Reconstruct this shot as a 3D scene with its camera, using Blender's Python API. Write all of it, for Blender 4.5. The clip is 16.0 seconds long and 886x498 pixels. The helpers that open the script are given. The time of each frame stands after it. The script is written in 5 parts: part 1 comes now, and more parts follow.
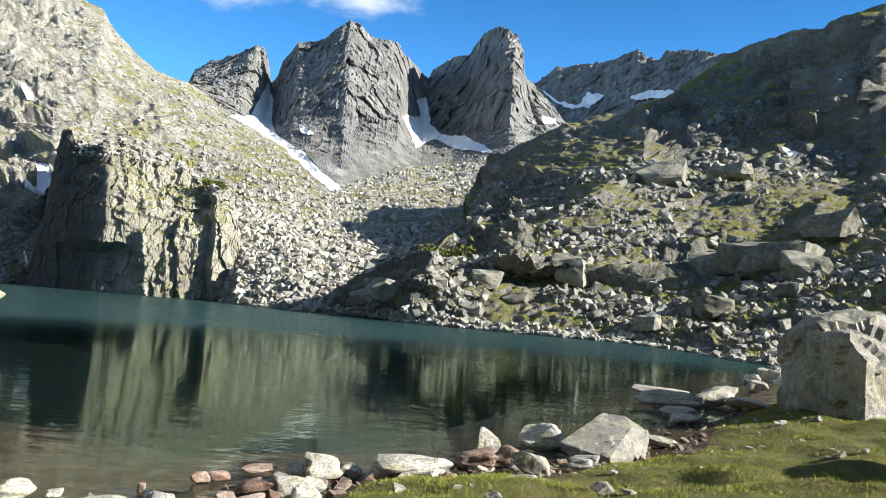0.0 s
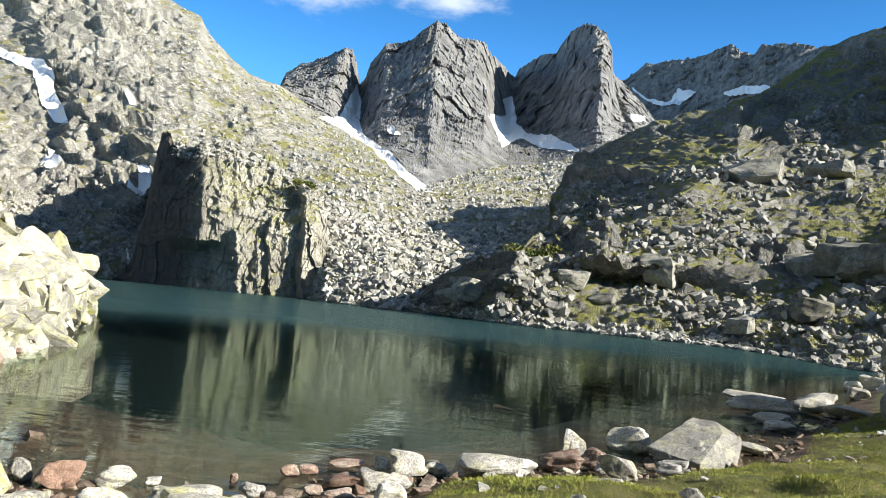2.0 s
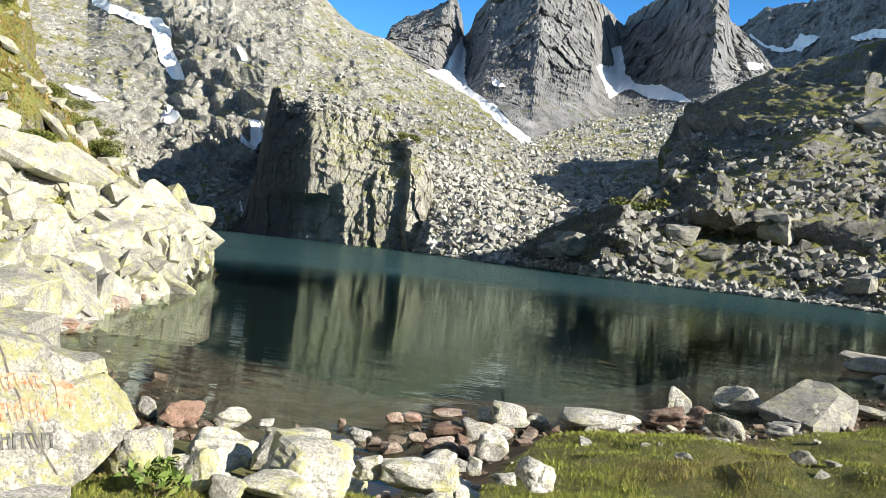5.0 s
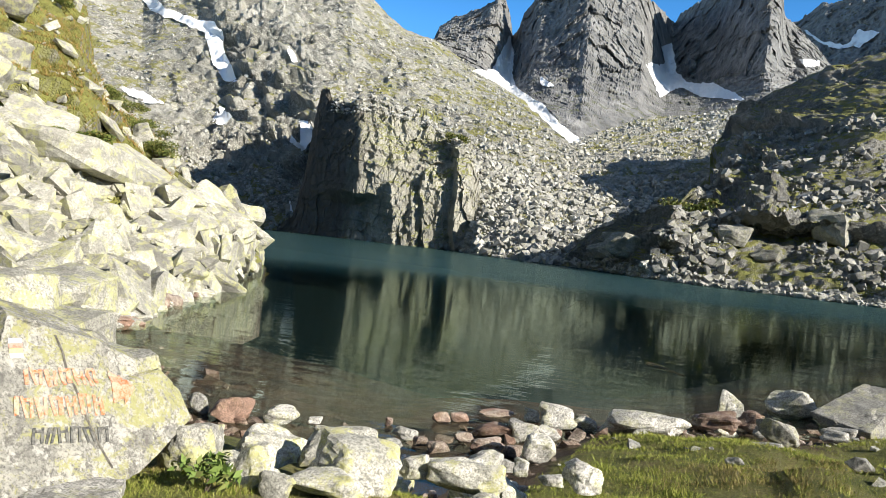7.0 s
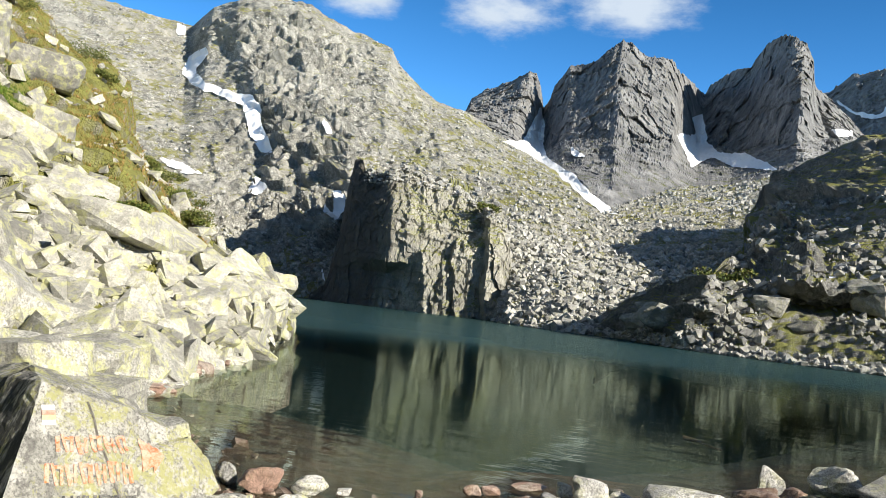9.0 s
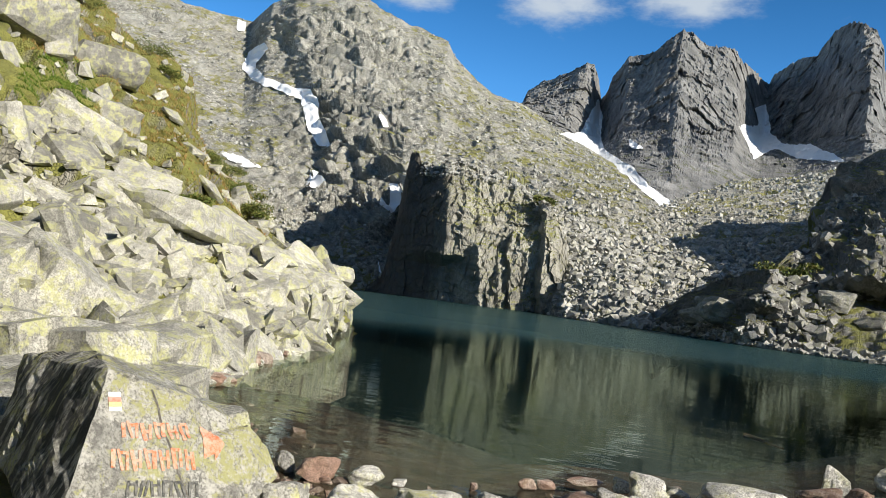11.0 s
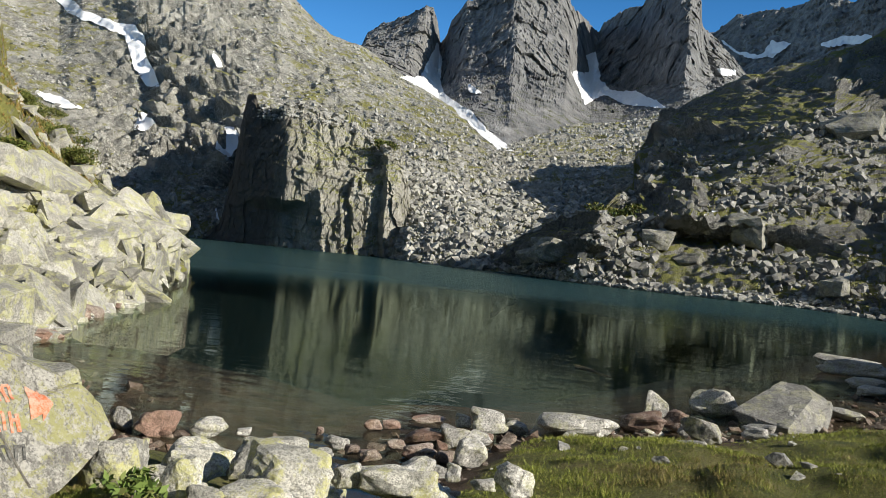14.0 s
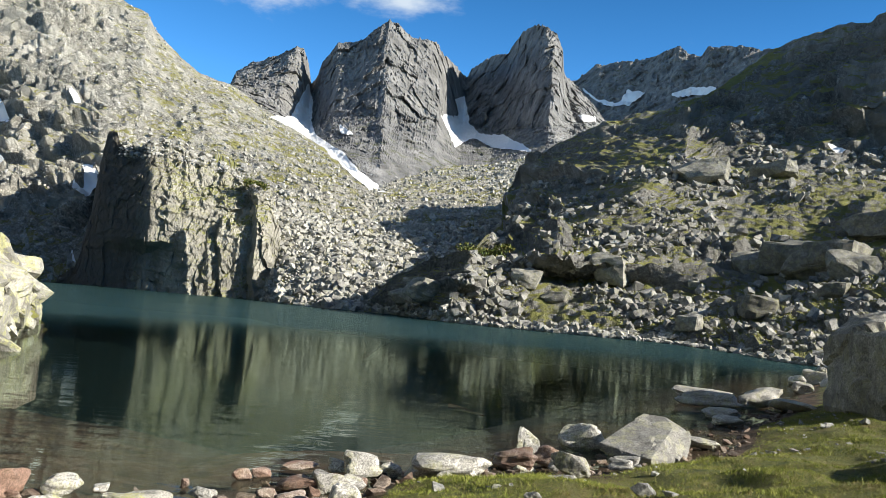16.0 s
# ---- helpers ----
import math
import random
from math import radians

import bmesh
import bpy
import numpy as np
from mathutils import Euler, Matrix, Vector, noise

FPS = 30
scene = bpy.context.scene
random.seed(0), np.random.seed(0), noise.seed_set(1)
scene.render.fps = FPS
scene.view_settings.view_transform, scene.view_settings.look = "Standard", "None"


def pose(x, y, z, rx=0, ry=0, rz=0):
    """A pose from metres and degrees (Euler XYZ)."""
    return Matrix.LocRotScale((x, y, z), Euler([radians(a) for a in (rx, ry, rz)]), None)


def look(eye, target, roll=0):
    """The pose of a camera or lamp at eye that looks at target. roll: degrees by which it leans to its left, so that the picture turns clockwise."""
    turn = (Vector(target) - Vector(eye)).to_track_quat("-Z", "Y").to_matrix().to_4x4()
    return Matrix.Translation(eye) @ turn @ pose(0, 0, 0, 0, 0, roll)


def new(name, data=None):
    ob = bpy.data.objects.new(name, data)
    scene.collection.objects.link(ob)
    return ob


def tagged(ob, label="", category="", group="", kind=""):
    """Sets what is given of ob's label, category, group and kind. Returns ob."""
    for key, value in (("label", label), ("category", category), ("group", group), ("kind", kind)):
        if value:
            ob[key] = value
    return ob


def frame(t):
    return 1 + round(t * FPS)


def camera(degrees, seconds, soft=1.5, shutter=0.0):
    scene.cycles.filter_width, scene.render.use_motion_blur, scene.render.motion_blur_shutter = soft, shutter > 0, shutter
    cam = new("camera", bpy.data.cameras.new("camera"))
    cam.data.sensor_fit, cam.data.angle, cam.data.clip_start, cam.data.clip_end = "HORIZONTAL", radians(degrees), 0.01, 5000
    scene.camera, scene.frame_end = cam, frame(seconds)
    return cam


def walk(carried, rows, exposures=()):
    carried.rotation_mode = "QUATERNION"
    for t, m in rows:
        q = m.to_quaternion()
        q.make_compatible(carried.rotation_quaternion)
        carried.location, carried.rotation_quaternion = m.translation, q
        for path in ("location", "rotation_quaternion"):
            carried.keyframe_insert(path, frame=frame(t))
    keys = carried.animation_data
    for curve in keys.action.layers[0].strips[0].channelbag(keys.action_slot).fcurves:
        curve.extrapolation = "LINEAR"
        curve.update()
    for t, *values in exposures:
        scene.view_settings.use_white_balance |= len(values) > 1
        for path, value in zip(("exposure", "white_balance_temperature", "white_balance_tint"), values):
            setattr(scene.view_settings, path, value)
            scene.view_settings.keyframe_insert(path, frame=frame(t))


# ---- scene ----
EYE = 2.2
cam = camera(56.4, 16.0, soft=0.6)
PATH = [
    (0.0, 0.0, 0.0, EYE, 93.82, -4.38, -0.29),
    (0.5, 0.0, 0.0, EYE, 93.86, -4.55, 0.80),
    (1.0, 0.0, 0.0, EYE, 93.76, -4.73, 2.07),
    (1.5, 0.0, 0.0, EYE, 93.59, -4.85, 3.47),
    (2.0, 0.0, 0.0, EYE, 93.30, -5.02, 5.62),
    (2.5, 0.0, 0.0, EYE, 92.22, -5.10, 7.21),
    (3.0, 0.0, 0.0, EYE, 91.46, -5.16, 8.17),
    (3.5, 0.0, 0.0, EYE, 90.74, -5.27, 9.20),
    (4.0, 0.0, 0.0, EYE, 90.19, -5.27, 9.94),
    (4.5, 0.0, 0.0, EYE, 89.70, -5.46, 11.37),
    (7.0, 0.0, 0.0, EYE, 89.09, -5.80, 16.11),
    (7.5, 0.0, 0.0, EYE, 89.33, -5.79, 16.41),
    (8.0, 0.0, 0.0, EYE, 91.23, -5.90, 16.67),
    (8.5, 0.0, 0.0, EYE, 92.66, -5.97, 17.21),
    (9.0, 0.0, 0.0, EYE, 93.64, -6.09, 18.28),
    (11.5, 0.0, 0.0, EYE, 92.09, -6.56, 22.59),
    (12.0, 0.0, 0.0, EYE, 90.37, -6.42, 22.64),
    (12.5, 0.0, 0.0, EYE, 88.94, -6.27, 21.56),
    (13.0, 0.0, 0.0, EYE, 88.35, -6.00, 18.60),
    (13.5, 0.0, 0.0, EYE, 88.85, -5.58, 14.71),
    (14.0, 0.0, 0.0, EYE, 90.00, -5.24, 11.24),
    (14.5, 0.0, 0.0, EYE, 91.21, -4.85, 8.16),
    (15.0, 0.0, 0.0, EYE, 92.30, -4.88, 6.80),
    (15.5, 0.0, 0.0, EYE, 93.12, -4.80, 5.18),
    (16.0, 0.0, 0.0, EYE, 93.56, -4.51, 2.40),
]
EXPOSURE = [(0.0, 1.26), (2.0, 1.24), (4.5, 1.15), (7.0, 0.96), (8.0, 0.94), (9.0, 0.92), (11.5, 0.53), (12.5, 0.42), (13.5, 0.34), (14.5, 0.6), (16.0, 0.94)]
walk(cam, [(t, pose(*p)) for t, *p in PATH], EXPOSURE)

import collections
from mathutils.bvhtree import BVHTree

# ---- world and sun ----
SUN_AZ, SUN_EL = 109.0, 24.5          # degrees clockwise from +y, degrees above the horizon
world = bpy.data.worlds.new("sky")
scene.world = world
world.use_nodes = True
wn = world.node_tree
wn.nodes.clear()


def wnode(kind, **values):
    n = wn.nodes.new(kind)
    for key, v in values.items():
        n.inputs[key].default_value = v
    return n


sky = wnode("ShaderNodeTexSky")
sky.sky_type, sky.sun_disc = "NISHITA", False
sky.sun_elevation, sky.sun_rotation = radians(SUN_EL), radians(SUN_AZ)
sky.altitude, sky.air_density, sky.dust_density, sky.ozone_density = 2400.0, 1.0, 0.0, 3.0
geo = wnode("ShaderNodeTexCoord")
cloud_noise = wnode("ShaderNodeTexNoise", Scale=5.5, Detail=6.0, Roughness=0.55)
stretch = wnode("ShaderNodeMapping")
stretch.inputs["Scale"].default_value = (1.0, 1.0, 2.2)
wn.links.new(geo.outputs["Generated"], stretch.inputs["Vector"])
wn.links.new(stretch.outputs["Vector"], cloud_noise.inputs["Vector"])
cloud_ramp = wnode("ShaderNodeValToRGB")
cloud_ramp.color_ramp.elements[0].position, cloud_ramp.color_ramp.elements[1].position = 0.50, 0.68
wn.links.new(cloud_noise.outputs["Fac"], cloud_ramp.inputs["Fac"])
cloud_mix = wn.nodes.new("ShaderNodeMix")
cloud_mix.data_type = "RGBA"
height = wnode("ShaderNodeSeparateXYZ")
wn.links.new(geo.outputs["Generated"], height.inputs[0])
above = wnode("ShaderNodeMapRange")
above.inputs["From Min"].default_value, above.inputs["From Max"].default_value = 0.40, 0.50
wn.links.new(height.outputs["Z"], above.inputs["Value"])
amount = wnode("ShaderNodeMath")
amount.operation = "MULTIPLY"
wn.links.new(above.outputs["Result"], amount.inputs[0])
wn.links.new(cloud_ramp.outputs["Color"], amount.inputs[1])
bank = None
for az, el, reach in ((26.2, 19.9, 0.070), (16.2, 19.9, 0.098), (7.2, 20.6, 0.098)):          # three fair-weather clouds over the crest
    way = Vector((-math.sin(radians(az)) * math.cos(radians(el)), math.cos(radians(az)) * math.cos(radians(el)), math.sin(radians(el)) * 2.2))
    off = wnode("ShaderNodeVectorMath")
    off.operation = "DISTANCE"
    wn.links.new(stretch.outputs["Vector"], off.inputs[0])
    off.inputs[1].default_value = way
    near = wnode("ShaderNodeMapRange")
    near.inputs["From Min"].default_value, near.inputs["From Max"].default_value = reach, 0.15 * reach
    wn.links.new(off.outputs["Value"], near.inputs["Value"])
    if bank:
        both = wnode("ShaderNodeMath")
        both.operation = "MAXIMUM"
        wn.links.new(bank, both.inputs[0])
        wn.links.new(near.outputs["Result"], both.inputs[1])
        bank = both.outputs[0]
    else:
        bank = near.outputs["Result"]
puff_noise = wnode("ShaderNodeTexNoise", Scale=16.0, Detail=7.0, Roughness=0.6)
wn.links.new(stretch.outputs["Vector"], puff_noise.inputs["Vector"])
puff = wnode("ShaderNodeMath")
puff.operation = "MULTIPLY_ADD"
wn.links.new(puff_noise.outputs["Fac"], puff.inputs[0])
puff.inputs[1].default_value = 1.5
wn.links.new(bank, puff.inputs[2])
puff_ramp = wnode("ShaderNodeMapRange")
puff_ramp.interpolation_type = "SMOOTHSTEP"
puff_ramp.inputs["From Min"].default_value, puff_ramp.inputs["From Max"].default_value = 0.95, 1.75
wn.links.new(puff.outputs[0], puff_ramp.inputs["Value"])
clouds = wnode("ShaderNodeMath")
clouds.operation = "MAXIMUM"
wn.links.new(amount.outputs[0], clouds.inputs[0])
wn.links.new(puff_ramp.outputs["Result"], clouds.inputs[1])
wn.links.new(clouds.outputs[0], cloud_mix.inputs["Factor"])
deep_blue = wnode("ShaderNodeHueSaturation", Saturation=1.28)
paler = wnode("ShaderNodeMapRange")
paler.inputs["From Min"].default_value, paler.inputs["From Max"].default_value = 0.25, 0.75
paler.inputs["To Min"].default_value, paler.inputs["To Max"].default_value = 2.0, 0.25
wn.links.new(height.outputs["Z"], paler.inputs["Value"])
wn.links.new(paler.outputs["Result"], deep_blue.inputs["Value"])
wn.links.new(sky.outputs["Color"], deep_blue.inputs["Color"])
wn.links.new(deep_blue.outputs["Color"], cloud_mix.inputs[6])
cloud_mix.inputs[7].default_value = (6.0, 6.9, 8.0, 1)
back = wnode("ShaderNodeBackground", Strength=0.06)
wn.links.new(cloud_mix.outputs[2], back.inputs["Color"])
out = wn.nodes.new("ShaderNodeOutputWorld")
wn.links.new(back.outputs["Background"], out.inputs["Surface"])

sun = new("sun", bpy.data.lights.new("sun", "SUN"))
sun.data.energy, sun.data.angle, sun.data.color = 5.0, radians(0.53), (1.0, 0.93, 0.80)
sun_way = Vector((math.sin(radians(SUN_AZ)) * math.cos(radians(SUN_EL)), math.cos(radians(SUN_AZ)) * math.cos(radians(SUN_EL)), math.sin(radians(SUN_EL))))
sun.matrix_world = look(sun_way * 50, (0, 0, 0))


# ---- materials ----
class Mat:
    """A small builder for node materials."""

    def __init__(self, name, roughness=0.9):
        self.mat = bpy.data.materials.new(name)
        self.mat.use_nodes = True
        self.t = self.mat.node_tree
        self.bsdf = self.t.nodes["Principled BSDF"]
        self.bsdf.inputs["Roughness"].default_value = roughness
        self.coord = self.t.nodes.new("ShaderNodeTexCoord").outputs["Object"]
        self.geo = self.t.nodes.new("ShaderNodeNewGeometry")

    def link(self, a, b):
        self.t.links.new(a, b)

    def noise(self, scale, detail=5.0, rough=0.6, stretch=None, distortion=0.0):
        n = self.t.nodes.new("ShaderNodeTexNoise")
        n.inputs["Scale"].default_value, n.inputs["Detail"].default_value = scale, detail
        n.inputs["Roughness"].default_value, n.inputs["Distortion"].default_value = rough, distortion
        if stretch:
            m = self.t.nodes.new("ShaderNodeMapping")
            m.inputs["Scale"].default_value = stretch
            self.link(self.coord, m.inputs["Vector"])
            self.link(m.outputs["Vector"], n.inputs["Vector"])
        else:
            self.link(self.coord, n.inputs["Vector"])
        return n.outputs["Fac"]

    def cells(self, scale, feature="F1"):
        n = self.t.nodes.new("ShaderNodeTexVoronoi")
        n.feature = feature
        n.inputs["Scale"].default_value = scale
        self.link(self.coord, n.inputs["Vector"])
        return n.outputs

    def ramp(self, value, *stops):
        r = self.t.nodes.new("ShaderNodeValToRGB")
        els = r.color_ramp.elements
        while len(els) < len(stops):
            els.new(0.5)
        for e, (pos, col) in zip(els, stops):
            e.position = pos
            e.color = (*col, 1) if isinstance(col, tuple) else (col, col, col, 1)
        self.link(value, r.inputs["Fac"])
        return r.outputs["Color"]

    def mix(self, fac, a, b, mode="MIX"):
        m = self.t.nodes.new("ShaderNodeMix")
        m.data_type, m.blend_type = "RGBA", mode
        for slot, v in ((0, fac), (6, a), (7, b)):
            if isinstance(v, (int, float)):
                m.inputs[slot].default_value = v
            elif isinstance(v, tuple):
                m.inputs[slot].default_value = (*v, 1)
            else:
                self.link(v, m.inputs[slot])
        return m.outputs[2]

    def math(self, op, a, b=0.0):
        m = self.t.nodes.new("ShaderNodeMath")
        m.operation = op
        for slot, v in ((0, a), (1, b)):
            if isinstance(v, (int, float)):
                m.inputs[slot].default_value = v
            else:
                self.link(v, m.inputs[slot])
        return m.outputs[0]

    def up(self):
        s = self.t.nodes.new("ShaderNodeSeparateXYZ")
        self.link(self.geo.outputs["Normal"], s.inputs[0])
        return s.outputs["Z"]

    def island(self):
        return self.geo.outputs["Random Per Island"]

    def chance(self):
        return self.t.nodes.new("ShaderNodeObjectInfo").outputs["Random"]

    def bump(self, height, strength, distance):
        b = self.t.nodes.new("ShaderNodeBump")
        b.inputs["Strength"].default_value, b.inputs["Distance"].default_value = strength, distance
        self.link(height, b.inputs["Height"])
        self.link(b.outputs["Normal"], self.bsdf.inputs["Normal"])

    def done(self, colour):
        if isinstance(colour, tuple):
            self.bsdf.inputs["Base Color"].default_value = (*colour, 1)
        else:
            self.link(colour, self.bsdf.inputs["Base Color"])
        return self.mat


def terrain_rock(name, light, dark, grass, scale, grass_at=0.6, lichen=0.3, bump=1.0, flat=0.62, stone=0.0, seep_shade=False):
    """Granite face with stains, lichen and grass on its ledges. scale: metres of the large stains."""
    m = Mat(name, 0.95)
    big = m.noise(1.0 / scale, 6, 0.6)
    streak = m.noise(1.6 / scale, 5, 0.65, stretch=(3.0, 3.0, 0.6))
    fine = m.noise(14.0 / scale, 8, 0.75)
    c = m.mix(m.ramp(big, (0.36, 0.0), (0.64, 1.0)), dark, light)
    c = m.mix(m.ramp(streak, (0.42, 0.0), (0.6, 0.55)), c, tuple(0.55 * v for v in dark))
    c = m.mix(m.ramp(fine, (0.35, 0.7), (0.6, 0.0)), c, tuple(0.5 * v for v in light))
    lich = m.ramp(m.noise(5.0 / scale, 7, 0.7), (0.55, 0.0), (0.68, lichen))
    c = m.mix(lich, c, (0.34, 0.33, 0.14))
    height = m.mix(0.5, fine, m.noise(45.0 / scale, 4, 0.7))
    if stone:
        wob = m.t.nodes.new("ShaderNodeVectorMath")
        wob.operation = "MULTIPLY_ADD"
        shake = m.t.nodes.new("ShaderNodeTexNoise")
        shake.inputs["Scale"].default_value, shake.inputs["Detail"].default_value = 0.9 / stone, 4.0
        m.link(m.coord, shake.inputs["Vector"])
        m.link(shake.outputs["Color"], wob.inputs[0])
        wob.inputs[1].default_value = (0.5 * stone,) * 3
        m.link(m.coord, wob.inputs[2])
        loose = m.ramp(m.noise(1.4 / scale, 4, 0.6), (0.42, 0.15), (0.54, 1.0))
        for size, dark_gap in ((stone, 0.35), (0.37 * stone, 0.3)):
            cell, edge = m.cells(1.0 / size), m.cells(1.0 / size, "DISTANCE_TO_EDGE")
            for c_out in (cell["Color"], edge["Distance"]):
                m.link(wob.outputs[0], c_out.node.inputs["Vector"])
            tone = m.ramp(cell["Color"], (0.1, 0.62), (0.9, 1.3))
            c = m.mix(loose, c, m.mix(1.0, c, tone, "MULTIPLY"))
            gap = m.math("MULTIPLY", m.ramp(edge["Distance"], (0.0, dark_gap), (0.15, 0.0)), loose)
            c = m.mix(gap, c, tuple(0.3 * v for v in dark))
            height = m.mix(0.3, height, m.ramp(edge["Distance"], (0.0, 0.0), (0.3, 1.0)))
    where = m.math("MULTIPLY", m.ramp(m.up(), (flat, 0.0), (flat + 0.16, 1.0)), m.ramp(m.noise(2.2 / scale, 8, 0.7), (grass_at - 0.05, 0.0), (grass_at + 0.04, 1.0)))
    turf = m.ramp(m.noise(6.0 / scale, 6, 0.7), (0.35, grass), (0.62, tuple(1.7 * v for v in grass)), (0.75, (0.22, 0.17, 0.07)))
    c = m.mix(where, c, turf)
    if seep_shade:
        # brown-black seep stain that also paints in the shade of the cliff's left face
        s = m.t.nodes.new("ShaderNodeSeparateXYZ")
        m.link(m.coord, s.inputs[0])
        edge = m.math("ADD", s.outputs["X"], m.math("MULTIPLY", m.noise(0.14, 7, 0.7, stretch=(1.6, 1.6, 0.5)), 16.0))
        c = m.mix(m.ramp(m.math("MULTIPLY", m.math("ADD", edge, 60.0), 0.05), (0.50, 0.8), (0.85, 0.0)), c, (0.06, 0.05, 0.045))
    m.bump(height, 1.0, 0.05 * scale * bump)
    return m.done(c)


def rock(name, light, dark, lichen_amount=0.5, lichen_colour=(0.42, 0.42, 0.10), single=True, grain=1.0, wet=0.0):
    """Broken granite for blocks, each a little different."""
    m = Mat(name, 0.88 - 0.5 * wet)
    m.coord = m.geo.outputs["Position"]
    each = m.chance() if single else m.island()
    tone = m.ramp(each, (0.0, 0.6), (0.5, 1.0), (1.0, 1.22))
    big = m.noise(1.3 * grain, 6, 0.65, distortion=0.4)
    c = m.mix(m.ramp(big, (0.42, 0.0), (0.56, 1.0)), dark, light)
    mottle = m.noise(7.5 * grain, 8, 0.75)
    c = m.mix(m.ramp(mottle, (0.40, 0.75), (0.52, 0.0)), c, tuple(0.6 * v for v in dark))
    speck = m.noise(34.0 * grain, 4, 0.8)
    c = m.mix(m.ramp(speck, (0.40, 0.85), (0.56, 0.0)), c, tuple(0.35 * v for v in dark))
    c = m.mix(1.0, c, tone, "MULTIPLY")
    patch = m.math("MULTIPLY", m.ramp(m.noise(2.6 * grain, 9, 0.72), (0.5, 0.0), (0.57, lichen_amount)), m.ramp(m.noise(19.0 * grain, 5, 0.7), (0.36, 0.2), (0.56, 1.0)))
    c = m.mix(patch, c, lichen_colour)
    m.bump(m.mix(0.4, m.noise(7.0 * grain, 9, 0.75), speck), 0.9, 0.04 / grain)
    return m.done(c)


M_PEAK = terrain_rock("peak_granite", (0.31, 0.31, 0.31), (0.10, 0.103, 0.11), (0.06, 0.065, 0.025), 13, 0.58, 0.15, 0.8)
M_SLOPE = terrain_rock("slope_granite", (0.56, 0.545, 0.49), (0.33, 0.325, 0.29), (0.16, 0.155, 0.05), 22, 0.52, 0.2, 0.5, 0.60, 1.0)
M_CLIFF = terrain_rock("cliff_granite", (0.50, 0.485, 0.425), (0.24, 0.235, 0.205), (0.12, 0.125, 0.035), 9, 0.46, 0.45, 0.7, 0.45, seep_shade=True)
M_MORAINE = terrain_rock("moraine_turf", (0.42, 0.415, 0.39), (0.21, 0.208, 0.195), (0.15, 0.152, 0.042), 12, 0.44, 0.3, 0.7, 0.56, 0.5)
M_NEARSLOPE = terrain_rock("near_slope_turf", (0.36, 0.34, 0.28), (0.2, 0.19, 0.15), (0.14, 0.14, 0.034), 5, 0.37, 0.4, 0.8, 0.25, 0.35)
M_TALUS = rock("talus_block", (0.58, 0.575, 0.55), (0.37, 0.366, 0.345), 0.35, (0.36, 0.36, 0.16), False, 0.5)
# M_TALUS again with the moraine's shade put into darker colours
M_TALUS_SHADE = rock("moraine_block", (0.46, 0.457, 0.44), (0.27, 0.267, 0.255), 0.3, (0.36, 0.36, 0.16), False, 0.5)
M_TALUS_ONE = rock("outcrop_block", (0.40, 0.395, 0.36), (0.22, 0.215, 0.19), 0.35, (0.30, 0.30, 0.12), True, 0.8)
M_BLOCK = rock("slope_block", (0.58, 0.565, 0.505), (0.37, 0.36, 0.32), 0.75, (0.47, 0.47, 0.20), True, 1.0)
M_NEARBITS = rock("slope_stones", (0.56, 0.545, 0.485), (0.36, 0.35, 0.31), 0.75, (0.44, 0.44, 0.19), False, 1.2)
M_SHORE = rock("shore_block", (0.70, 0.68, 0.64), (0.44, 0.43, 0.40), 0.4, (0.42, 0.42, 0.16), True, 1.3)
M_GREYBIG = rock("big_boulder_granite", (0.42, 0.41, 0.37), (0.24, 0.235, 0.215), 0.35, (0.34, 0.34, 0.16), True, 0.8)
M_SLAB = rock("slab_granite", (0.50, 0.49, 0.455), (0.32, 0.315, 0.295), 0.3, (0.45, 0.45, 0.2), True, 1.2)
M_PALE = rock("pale_block", (0.74, 0.72, 0.65), (0.48, 0.47, 0.42), 0.85, (0.50, 0.49, 0.20), True, 1.6)
M_RED = rock("rusty_stone", (0.46, 0.39, 0.34), (0.28, 0.175, 0.13), 0.1, (0.4, 0.4, 0.2), True, 2.0, 0.4)


def snow_material():
    m = Mat("old_snow", 0.6)
    c = m.mix(m.ramp(m.noise(0.35, 7, 0.7), (0.5, 0.0), (0.75, 0.4)), (0.84, 0.86, 0.89), (0.55, 0.53, 0.5))
    m.bump(m.noise(0.8, 4), 0.5, 0.3)
    return m.done(c)


M_SNOW = snow_material()


